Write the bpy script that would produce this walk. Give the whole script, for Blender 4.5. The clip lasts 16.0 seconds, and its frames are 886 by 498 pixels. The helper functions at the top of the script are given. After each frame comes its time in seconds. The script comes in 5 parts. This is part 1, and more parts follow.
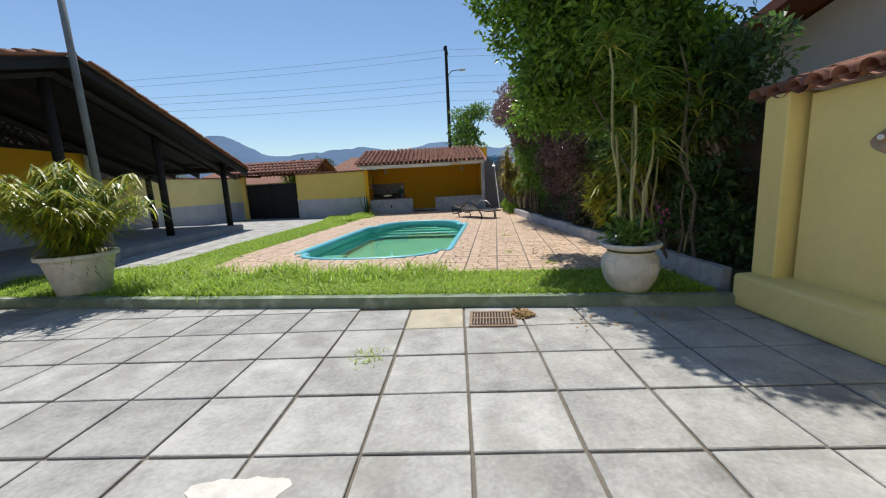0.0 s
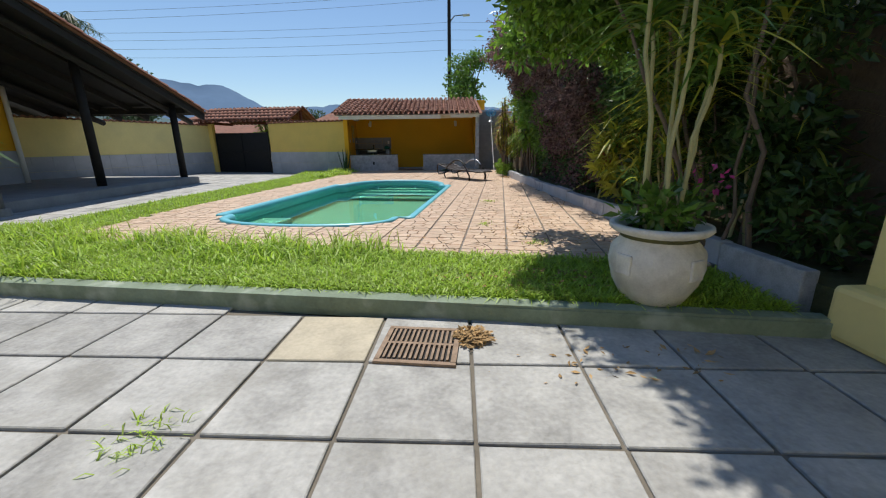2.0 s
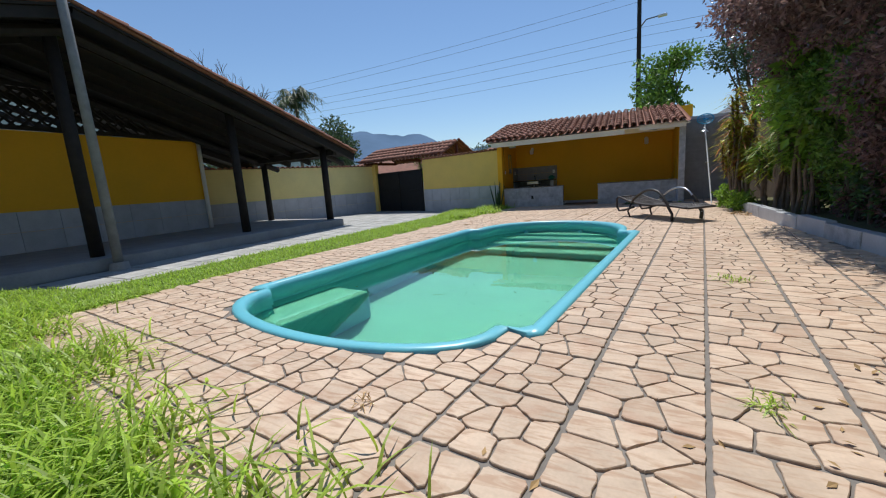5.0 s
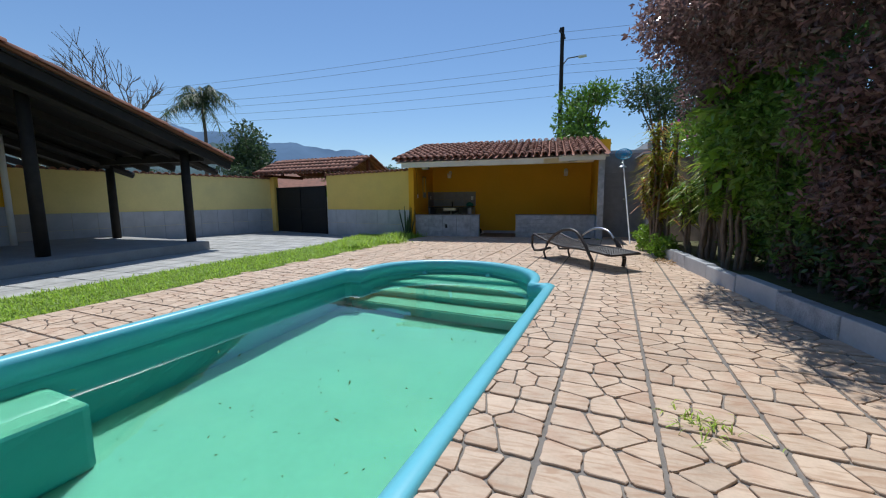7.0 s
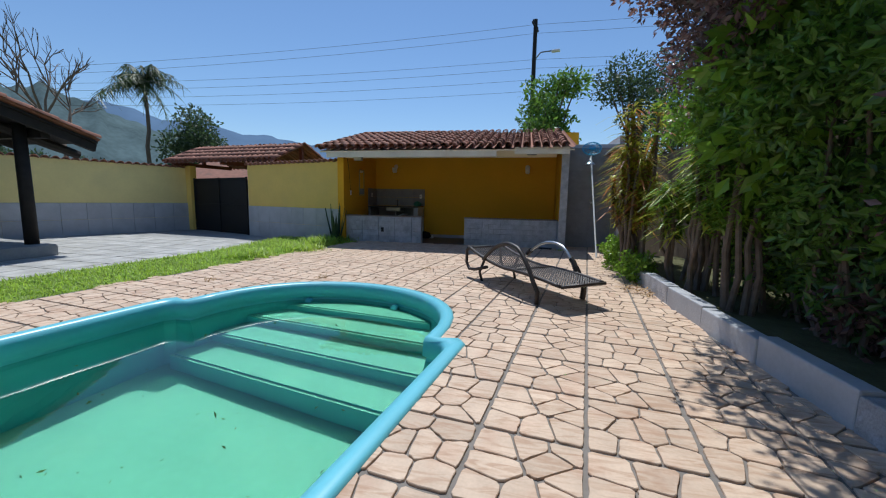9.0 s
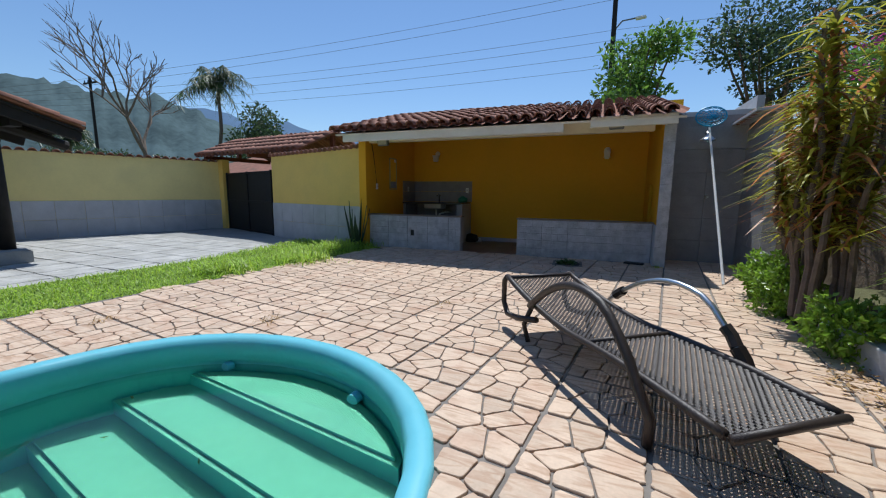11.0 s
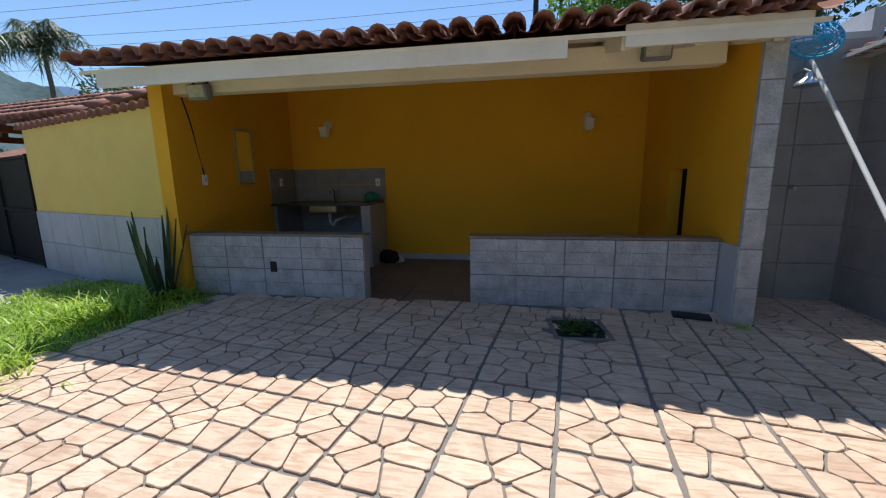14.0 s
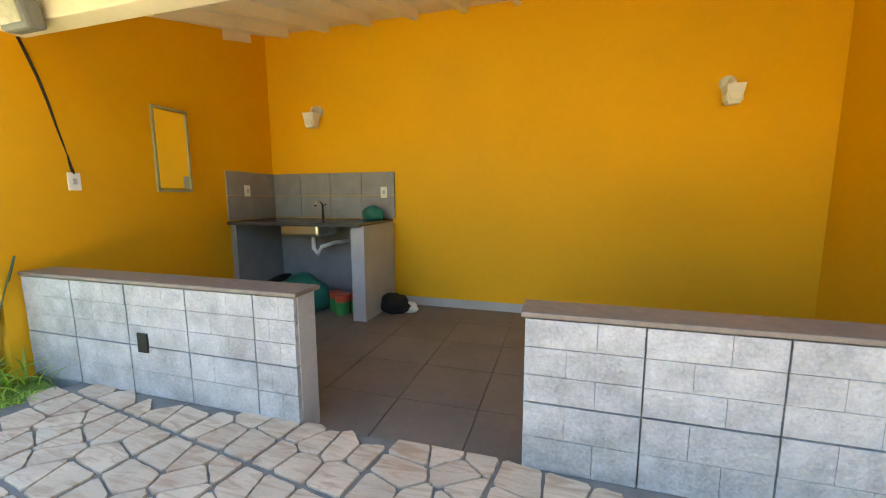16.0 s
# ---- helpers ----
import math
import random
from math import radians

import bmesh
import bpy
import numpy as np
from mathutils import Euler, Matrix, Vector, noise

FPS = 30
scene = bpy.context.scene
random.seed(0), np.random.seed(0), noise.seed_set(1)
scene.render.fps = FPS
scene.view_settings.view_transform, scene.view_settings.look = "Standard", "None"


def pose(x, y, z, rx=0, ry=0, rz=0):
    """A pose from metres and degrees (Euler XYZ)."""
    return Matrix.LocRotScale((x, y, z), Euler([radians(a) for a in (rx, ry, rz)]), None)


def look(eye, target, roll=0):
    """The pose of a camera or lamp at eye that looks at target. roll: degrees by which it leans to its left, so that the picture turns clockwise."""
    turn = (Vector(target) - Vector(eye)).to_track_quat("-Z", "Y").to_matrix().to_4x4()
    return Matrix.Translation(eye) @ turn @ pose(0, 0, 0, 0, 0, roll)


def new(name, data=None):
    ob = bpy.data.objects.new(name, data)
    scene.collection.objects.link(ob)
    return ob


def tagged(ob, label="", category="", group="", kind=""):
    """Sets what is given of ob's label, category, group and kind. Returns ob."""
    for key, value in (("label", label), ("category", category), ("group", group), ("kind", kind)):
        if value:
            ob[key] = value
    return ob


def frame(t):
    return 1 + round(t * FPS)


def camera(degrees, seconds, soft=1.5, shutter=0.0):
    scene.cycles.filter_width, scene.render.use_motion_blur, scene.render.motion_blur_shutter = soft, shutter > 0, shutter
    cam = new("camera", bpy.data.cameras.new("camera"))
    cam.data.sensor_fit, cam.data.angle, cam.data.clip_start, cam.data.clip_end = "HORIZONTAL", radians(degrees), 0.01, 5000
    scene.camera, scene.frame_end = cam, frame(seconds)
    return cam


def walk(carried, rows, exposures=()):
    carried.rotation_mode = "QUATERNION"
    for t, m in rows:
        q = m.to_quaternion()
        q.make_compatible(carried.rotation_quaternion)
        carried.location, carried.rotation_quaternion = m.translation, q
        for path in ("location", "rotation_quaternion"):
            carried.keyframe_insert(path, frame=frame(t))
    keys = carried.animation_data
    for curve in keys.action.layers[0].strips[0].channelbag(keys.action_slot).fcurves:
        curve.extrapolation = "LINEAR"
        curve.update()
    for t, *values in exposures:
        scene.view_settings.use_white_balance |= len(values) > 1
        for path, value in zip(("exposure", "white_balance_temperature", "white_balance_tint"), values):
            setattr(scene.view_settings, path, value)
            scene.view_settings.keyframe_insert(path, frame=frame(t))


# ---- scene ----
cam = camera(97.6, 16.0, soft=1.15)
PATH = [
    (0, (-0.792, -2.753, 1.262), (-0.776, -0.782, 0.926), -2.9),
    (0.5, (-0.659, -2.355, 1.27), (-0.553, -0.392, 0.9), -5.0),
    (1, (-0.489, -1.971, 1.222), (-0.191, -0.048, 0.762), -5.7),
    (1.5, (-0.291, -1.593, 1.127), (0.002, 0.289, 0.517), -5.5),
    (2, (-0.164, -1.119, 1.049), (-0.157, 0.812, 0.525), -0.7),
    (2.5, (-0.055, -0.548, 1.01), (-0.141, 1.426, 0.699), -2.7),
    (3, (0.015, 0.064, 0.991), (-0.546, 1.934, 0.555), -7.0),
    (3.5, (0.066, 0.671, 1.035), (-0.656, 2.498, 0.659), -6.3),
    (4, (0.108, 1.218, 0.946), (-0.75, 2.994, 0.614), -4.5),
    (4.2, (0.069, 1.453, 0.948), (-0.791, 3.228, 0.616), -4.4),
    (6.3, (-0.212, 3.323, 1.026), (-0.994, 5.139, 0.727), -1.8),
    (6.5, (-0.12, 3.573, 1.034), (-0.872, 5.407, 0.762), -1.1),
    (7, (0.007, 4.143, 1.053), (-0.511, 6.059, 0.806), -0.5),
    (7.5, (0.171, 4.653, 1.05), (-0.47, 6.533, 0.815), -0.2),
    (8, (0.257, 5.196, 1.144), (0.003, 7.179, 1.122), -1.0),
    (8.2, (0.319, 5.444, 1.107), (-0.05, 7.408, 1.016), 0.1),
    (10.3, (0.581, 7.702, 1.052), (0.154, 9.629, 0.726), 2.3),
    (10.5, (0.585, 8.003, 1.049), (-0.004, 9.886, 0.72), 2.6),
    (11, (0.4, 8.552, 1.083), (-0.322, 10.394, 0.795), 0.5),
    (11.5, (0.321, 9.173, 1.056), (-0.567, 10.938, 0.744), 0.5),
    (12, (0.209, 9.741, 1.043), (-0.576, 11.553, 0.725), 1.5),
    (12.5, (0.101, 10.347, 1.066), (-0.534, 12.215, 0.737), 1.1),
    (13, (-0.062, 10.795, 1.103), (-0.543, 12.703, 0.743), 0.9),
    (13.5, (-0.294, 11.302, 1.129), (-0.58, 13.252, 0.789), -1.8),
    (14, (-0.513, 11.805, 1.17), (-0.851, 13.744, 0.817), -0.8),
    (14.5, (-0.637, 12.361, 1.139), (-0.644, 14.332, 0.799), -1.8),
    (15, (-0.641, 12.879, 1.153), (-0.697, 14.852, 0.824), 0.5),
    (15.5, (-0.757, 13.408, 1.131), (-0.832, 15.375, 0.772), 0.3),
    (16, (-0.768, 13.902, 1.088), (-1.333, 15.801, 0.822), -0.2),
]
walk(cam, [(t, look(e, g, r)) for t, e, g, r in PATH],
     [(0, 0.15, 6500, 10), (4.0, 0.05, 6350, 10), (7.0, -0.03, 5900, 9), (8.2, -0.05, 5850, 9), (10.3, 0.05, 5850, 9), (12.5, 0.08, 5850, 9), (13.5, 0.22, 6000, 10), (14.0, 0.45, 6150, 10),
      (14.5, 1.55, 6700, 10), (15.0, 2.7, 7200, 10), (15.5, 2.98, 7600, 7), (16, 3.2, 7900, 4)])

# ---- light: clear sky, one high sun ahead of the walk ----
SUN = Vector((-0.13, 0.4, 0.9)).normalized()
world = bpy.data.worlds.new("sky")
scene.world = world
world.use_nodes = True
wn = world.node_tree.nodes
sky = wn.new("ShaderNodeTexSky")
sky.sky_type, sky.sun_disc = "NISHITA", False
sky.sun_elevation = math.asin(SUN.z)
sky.sun_rotation = math.atan2(SUN.x, SUN.y)
sky.air_density, sky.dust_density, sky.ozone_density = 1.15, 0.1, 5.0
wn["Background"].inputs["Strength"].default_value = 0.105
world.node_tree.links.new(sky.outputs[0], wn["Background"].inputs["Color"])
sun = new("sun", bpy.data.lights.new("sun", "SUN"))
sun.data.energy, sun.data.angle, sun.data.color = 4.3, radians(0.53), (1.0, 0.95, 0.86)
sun.matrix_world = look((0, 0, 30), Vector((0, 0, 30)) - SUN)


# ---- materials ----
def mat(name, col, rough=0.7, metal=0.0, var=0.15, scale=6.0, bump=0.15, bscale=60.0, stain=0.0, stain_col=(0.1, 0.09, 0.07), island=0.0, obj=0.0, spec=0.3, bdist=0.004):
    """A surface of base colour col, with grain at two scales, stains and fine relief, in metres."""
    m = bpy.data.materials.new(name)
    m.use_nodes = True
    nt = m.node_tree
    N, K = nt.nodes, nt.links
    b = N["Principled BSDF"]
    b.inputs["Roughness"].default_value, b.inputs["Metallic"].default_value = rough, metal
    b.inputs["Specular IOR Level"].default_value = spec
    geo = N.new("ShaderNodeNewGeometry")

    def tex(s, d=4.0):
        n = N.new("ShaderNodeTexNoise")
        n.inputs["Scale"].default_value, n.inputs["Detail"].default_value = s, d
        K.new(geo.outputs["Position"], n.inputs["Vector"])
        return n.outputs["Fac"]

    def math_(op, a, c):
        n = N.new("ShaderNodeMath")
        n.operation = op
        for i, v in enumerate((a, c)):
            if isinstance(v, (int, float)):
                n.inputs[i].default_value = v
            else:
                K.new(v, n.inputs[i])
        return n.outputs[0]

    big, fine = tex(scale), tex(scale * 9)
    f = math_("ADD", math_("MULTIPLY", big, 0.65), math_("MULTIPLY", fine, 0.35))
    f = math_("SUBTRACT", f, 0.5)
    f = math_("MULTIPLY", f, var * 4)
    if island:
        f = math_("ADD", f, math_("MULTIPLY", math_("SUBTRACT", geo.outputs["Random Per Island"], 0.5), island * 2))
    if obj:
        oi = N.new("ShaderNodeObjectInfo")
        f = math_("ADD", f, math_("MULTIPLY", math_("SUBTRACT", oi.outputs["Random"], 0.5), obj * 2))
    v = math_("ADD", f, 1.0)
    mul = N.new("ShaderNodeVectorMath")
    mul.operation = "SCALE"
    mul.inputs[0].default_value = col
    K.new(v, mul.inputs["Scale"])
    out = mul.outputs["Vector"]
    if stain:
        ramp = N.new("ShaderNodeMapRange")
        ramp.inputs["From Min"].default_value, ramp.inputs["From Max"].default_value = 0.52, 0.68
        K.new(tex(scale * 0.6, 6.0), ramp.inputs["Value"])
        mx = N.new("ShaderNodeMix")
        mx.data_type = "RGBA"
        K.new(math_("MULTIPLY", ramp.outputs["Result"], stain), mx.inputs["Factor"])
        K.new(out, mx.inputs["A"])
        mx.inputs["B"].default_value = (*stain_col, 1)
        out = mx.outputs["Result"]
    K.new(out, b.inputs["Base Color"])
    if bump:
        bp = N.new("ShaderNodeBump")
        bp.inputs["Strength"].default_value, bp.inputs["Distance"].default_value = bump, bdist
        K.new(tex(bscale, 6.0), bp.inputs["Height"])
        K.new(bp.outputs["Normal"], b.inputs["Normal"])
    return m


def leafmat(name, col, var=0.35, gloss=0.45):
    m = mat(name, col, gloss, island=var, bump=0, var=0.1, scale=3, spec=0.7)
    nt = m.node_tree
    b, o = nt.nodes["Principled BSDF"], nt.nodes["Material Output"]
    tr = nt.nodes.new("ShaderNodeBsdfTranslucent")
    mix = nt.nodes.new("ShaderNodeMixShader")
    mix.inputs[0].default_value = 0.5
    src = b.inputs["Base Color"].links[0].from_socket
    nt.links.new(src, tr.inputs["Color"])
    nt.links.new(b.outputs[0], mix.inputs[1])
    nt.links.new(tr.outputs[0], mix.inputs[2])
    nt.links.new(mix.outputs[0], o.inputs["Surface"])
    return m


M_SLATE = mat("grey_slate", (0.38, 0.375, 0.355), 0.75, var=0.42, scale=4, bump=0.9, bscale=24, obj=0.14, stain=0.45, stain_col=(0.25, 0.24, 0.21), bdist=0.01)
M_JOINT = mat("dark_mortar", (0.17, 0.15, 0.12), 0.95, var=0.3, bump=0.4)
M_STONE = mat("pinkish_stone_tile", (0.55, 0.42, 0.31), 0.6, var=0.2, scale=7, bump=0.35, bscale=22, island=0.12, obj=0.12, stain=0.35, stain_col=(0.46, 0.25, 0.16))
def streak(m, col, turn, amount, scale=(5.0, 26.0, 5.0)):
    """Adds wavering veins of another colour, at an angle set by each piece."""
    nt = m.node_tree
    N, K = nt.nodes, nt.links
    b = N["Principled BSDF"]
    geo, mp, nz, mr, mx = (N.new("ShaderNode" + k) for k in ("NewGeometry", "Mapping", "TexNoise", "MapRange", "Mix"))
    mp.inputs["Rotation"].default_value, mp.inputs["Scale"].default_value = (0, 0, radians(turn)), scale
    K.new(geo.outputs["Position"], mp.inputs["Vector"])
    off = N.new("ShaderNodeMath")
    off.operation = "MULTIPLY"
    off.inputs[1].default_value = 9.0
    add = N.new("ShaderNodeVectorMath")
    add.operation = "ADD"
    oi = N.new("ShaderNodeObjectInfo")
    both = N.new("ShaderNodeMath")
    both.operation = "ADD"
    K.new(geo.outputs["Random Per Island"], both.inputs[0])
    K.new(oi.outputs["Random"], both.inputs[1])
    K.new(both.outputs[0], off.inputs[0])
    K.new(mp.outputs[0], add.inputs[0])
    K.new(off.outputs[0], add.inputs[1])
    K.new(add.outputs[0], nz.inputs["Vector"])
    nz.inputs["Scale"].default_value, nz.inputs["Detail"].default_value, nz.inputs["Distortion"].default_value = 1.0, 5.0, 1.2
    mr.inputs["From Min"].default_value, mr.inputs["From Max"].default_value, mr.inputs["To Max"].default_value = 0.47, 0.66, amount
    K.new(nz.outputs["Fac"], mr.inputs["Value"])
    mx.data_type = "RGBA"
    src = b.inputs["Base Color"].links[0].from_socket
    K.new(mr.outputs["Result"], mx.inputs["Factor"])
    K.new(src, mx.inputs["A"])
    mx.inputs["B"].default_value = (*col, 1)
    K.new(mx.outputs["Result"], b.inputs["Base Color"])
    return m


streak(M_STONE, (0.38, 0.22, 0.13), 35, 0.6)
M_GROUT = mat("grey_grout", (0.21, 0.19, 0.17), 0.95, var=0.25, bump=0.3)
M_PAVE = mat("grey_paving", (0.33, 0.33, 0.32), 0.85, var=0.2, scale=3, bump=0.5, bscale=30, stain=0.3, stain_col=(0.28, 0.27, 0.25), obj=0.1)
M_KERB = mat("mossy_green_kerb", (0.2, 0.25, 0.18), 0.8, var=0.3, scale=5, bump=0.5, stain=0.8, stain_col=(0.46, 0.5, 0.42))
M_SOIL = mat("soil", (0.1, 0.1, 0.045), 0.95, var=0.4, bump=0.8, bscale=40, bdist=0.02)
M_EARTH = mat("far_ground", (0.12, 0.14, 0.06), 0.95, var=0.4, scale=0.1, bump=0)
M_YEL = mat("yellow_paint", (0.78, 0.56, 0.15), 0.75, var=0.07, scale=2, bump=0.2, bscale=90, stain=0.12, stain_col=(0.5, 0.4, 0.18))
M_PALE = mat("pale_yellow_paint", (0.85, 0.71, 0.3), 0.75, var=0.07, scale=2, bump=0.3, bscale=60, stain=0.15, stain_col=(0.55, 0.47, 0.25))
M_OCHRE = mat("ochre_paint", (0.8, 0.42, 0.02), 0.7, var=0.06, scale=1.5, bump=0.2, bscale=90, stain=0.1, stain_col=(0.55, 0.32, 0.05))
M_DADO = mat("grey_cladding_tile", (0.46, 0.47, 0.49), 0.7, var=0.15, scale=4, bump=0.6, bscale=45, obj=0.06, stain=0.2, stain_col=(0.32, 0.32, 0.33))
M_LTILE = mat("pale_grey_split_face_tile", (0.43, 0.435, 0.455), 0.65, var=0.4, scale=9, bump=1.0, bscale=38, obj=0.06, bdist=0.012)
M_DTILE = mat("dark_grey_tile", (0.27, 0.27, 0.28), 0.6, var=0.2, scale=6, bump=0.5, bscale=40, obj=0.06)
M_CAP = mat("brown_granite", (0.2, 0.17, 0.15), 0.35, var=0.3, scale=20, bump=0.05)
M_GRAN = mat("dark_granite", (0.06, 0.06, 0.065), 0.25, var=0.4, scale=40, bump=0, spec=0.5)
M_FLOOR = mat("brown_floor_tile", (0.18, 0.155, 0.135), 0.5, var=0.2, scale=3, bump=0.1, obj=0.05)
M_TERRA = mat("terracotta", (0.27, 0.125, 0.085), 0.85, var=0.3, scale=5, bump=0.4, bscale=50, island=0.3, stain=0.5, stain_col=(0.12, 0.08, 0.06))
M_WHITE = mat("dirty_white_paint", (0.75, 0.71, 0.62), 0.7, var=0.08, scale=3, bump=0.2, stain=0.3, stain_col=(0.5, 0.42, 0.3))
M_CREAM = mat("cream_beam", (0.78, 0.71, 0.55), 0.75, var=0.08, scale=3, bump=0.2, stain=0.2, stain_col=(0.55, 0.45, 0.3))
M_POT = mat("white_cement_pot", (0.66, 0.63, 0.57), 0.9, var=0.2, scale=9, bump=0.9, bscale=16, bdist=0.012, stain=0.45, stain_col=(0.35, 0.32, 0.27))
M_BLACKW = mat("black_stained_wood", (0.02, 0.017, 0.015), 0.7, var=0.4, scale=8, bump=0.4)
M_BLACKM = mat("black_painted_metal", (0.012, 0.012, 0.013), 0.6, var=0.3, bump=0.1)
M_POLE = mat("grey_weathered_pole", (0.19, 0.2, 0.21), 0.6, var=0.25, scale=8, bump=0.3)
M_STEEL = mat("galvanised_steel", (0.62, 0.64, 0.66), 0.3, metal=1.0, var=0.1, bump=0.05)
M_CHROME = mat("chrome", (0.8, 0.8, 0.8), 0.12, metal=1.0, var=0.02, bump=0)
M_WICKER = mat("dark_brown_wicker", (0.035, 0.026, 0.022), 0.45, var=0.4, scale=30, bump=0.5, bscale=150, island=0.3, spec=0.45)
M_RIM = mat("blue_pool_edge", (0.16, 0.52, 0.62), 0.35, var=0.06, scale=3, bump=0.05, stain=0.25, stain_col=(0.22, 0.5, 0.55), spec=0.5)
M_POOL = mat("turquoise_fibreglass", (0.115, 0.34, 0.25), 0.8, var=0.08, scale=2, bump=0.05, stain=0.15, stain_col=(0.2, 0.4, 0.27), spec=0.5)
M_POOLT = mat("teal_fibreglass", (0.07, 0.33, 0.33), 0.5, var=0.06, scale=2, bump=0.03, spec=0.5)
M_PLAST = mat("white_plastic", (0.8, 0.8, 0.77), 0.4, var=0.03, bump=0)
M_BLUE = mat("blue_net_plastic", (0.05, 0.35, 0.6), 0.45, var=0.15, bump=0)
M_BROWN = mat("brown_rough_wall", (0.2, 0.15, 0.11), 0.95, var=0.3, scale=3, bump=0.7, bscale=25, bdist=0.02)
M_PINK = mat("pinkish_white_render", (0.72, 0.63, 0.6), 0.85, var=0.06, bump=0.2)
M_WOOD = mat("red_brown_timber", (0.16, 0.05, 0.03), 0.6, var=0.3, scale=6, bump=0.3)
M_BARK = mat("bark", (0.17, 0.13, 0.1), 0.9, var=0.35, scale=12, bump=0.8, bscale=30, bdist=0.01)
M_CANE = mat("pale_cane_stem", (0.36, 0.34, 0.17), 0.6, var=0.25, scale=10, bump=0.2)
M_DRY = mat("dry_leaf", (0.4, 0.26, 0.12), 0.9, var=0.3, island=0.35, bump=0)
M_GRASS = leafmat("grass_blade", (0.4, 0.56, 0.07), 0.4, 0.5)
M_TURF = mat("green_turf", (0.16, 0.24, 0.045), 0.95, var=0.4, scale=9, bump=0.8, bscale=60, bdist=0.02)
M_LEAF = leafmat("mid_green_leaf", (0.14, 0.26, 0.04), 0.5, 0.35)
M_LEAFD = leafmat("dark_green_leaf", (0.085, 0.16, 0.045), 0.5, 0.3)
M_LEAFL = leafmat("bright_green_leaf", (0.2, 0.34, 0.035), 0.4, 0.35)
M_LEAFR = leafmat("purple_brown_leaf", (0.22, 0.135, 0.125), 0.5, 0.24)
M_LEAFY = leafmat("yellow_green_leaf", (0.42, 0.42, 0.05), 0.4)
M_LEAFO = leafmat("orange_red_leaf", (0.4, 0.17, 0.06), 0.5)
M_PINKF = leafmat("magenta_flower", (0.5, 0.06, 0.28), 0.3)
M_FAR = leafmat("far_foliage", (0.06, 0.1, 0.04), 0.45)
M_SNAKE = mat("dark_sword_leaf", (0.05, 0.09, 0.045), 0.5, var=0.5, scale=14, bump=0.1)
# Both distance colours have the aerial haze mixed in.
M_HILL = mat("haze_painted_mountain", (0.13, 0.2, 0.3), 1.0, var=0.15, scale=0.004, bump=0, spec=0)
M_HILLN = mat("haze_tinted_wooded_hill", (0.1, 0.14, 0.145), 1.0, var=0.5, scale=0.03, bump=0, spec=0)
M_RUBBER = mat("black_plastic", (0.02, 0.02, 0.02), 0.5, bump=0, var=0.2)
M_GREENB = mat("green_plastic_bag", (0.02, 0.16, 0.12), 0.4, var=0.2, bump=0.6, bscale=20)
M_CAN = mat("green_paint_can", (0.05, 0.3, 0.08), 0.4, var=0.1, bump=0)
M_CANR = mat("red_can_band", (0.6, 0.1, 0.05), 0.4, var=0.1, bump=0)
M_FISH = mat("painted_brown_ceramic", (0.42, 0.25, 0.16), 0.4, var=0.4, scale=12, bump=0.2, stain=0.6, stain_col=(0.2, 0.4, 0.45))
M_MIRROR = mat("mirror_glass", (0.85, 0.87, 0.86), 0.02, metal=1.0, var=0, bump=0)
M_SHADE = mat("frosted_lamp_glass", (0.8, 0.78, 0.72), 0.3, var=0.03, bump=0)


def water_mat():
    m = bpy.data.materials.new("green_pool_water")
    m.use_nodes = True
    b = m.node_tree.nodes["Principled BSDF"]
    b.inputs["Base Color"].default_value = (0.64, 0.92, 0.77, 1)
    b.inputs["Roughness"].default_value, b.inputs["IOR"].default_value = 0.0, 1.33
    b.inputs["Transmission Weight"].default_value = 1.0
    n = m.node_tree.nodes.new("ShaderNodeTexNoise")
    n.inputs["Scale"].default_value = 2.2
    g = m.node_tree.nodes.new("ShaderNodeNewGeometry")
    m.node_tree.links.new(g.outputs["Position"], n.inputs["Vector"])
    bp = m.node_tree.nodes.new("ShaderNodeBump")
    bp.inputs["Strength"].default_value, bp.inputs["Distance"].default_value = 0.08, 0.02
    m.node_tree.links.new(n.outputs["Fac"], bp.inputs["Height"])
    m.node_tree.links.new(bp.outputs["Normal"], b.inputs["Normal"])
    return m


M_WATER = water_mat()


# ---- building helpers ----
def part(name, bm, material, parent=None, label="", smooth=False):
    """Links a bmesh as one mesh object, under parent if given."""
    me = bpy.data.meshes.new(name)
    if isinstance(bm, bmesh.types.BMesh):
        bm.to_mesh(me)
        bm.free()
    else:
        me.from_pydata(bm[0], [], bm[1])
    me.materials.append(material)
    if smooth:
        me.shade_smooth()
    ob = new(name, me)
    if parent:
        ob.parent = parent
    if label:
        ob["label"] = label
    return ob


def thing(name, x=0, y=0, z=0, rz=0, label="", category="", group="", kind=""):
    ob = new(name)
    ob.matrix_basis = pose(x, y, z, 0, 0, rz)
    return tagged(ob, label, category, group, kind)


def box(bm, cx, cy, cz, sx, sy, sz, m=None, bevel=0.0):
    """A box centred at c, of size s, turned by m, with its edges bevelled."""
    t = Matrix.Translation((cx, cy, cz)) @ (m or Matrix()) @ Matrix.Diagonal((sx, sy, sz, 1))
    r = bmesh.ops.create_cube(bm, size=1, matrix=t)
    if bevel:
        es = list({e for v in r["verts"] for e in v.link_edges})
        bmesh.ops.bevel(bm, geom=es, offset=bevel, segments=2, affect="EDGES", profile=0.5)
    return bm


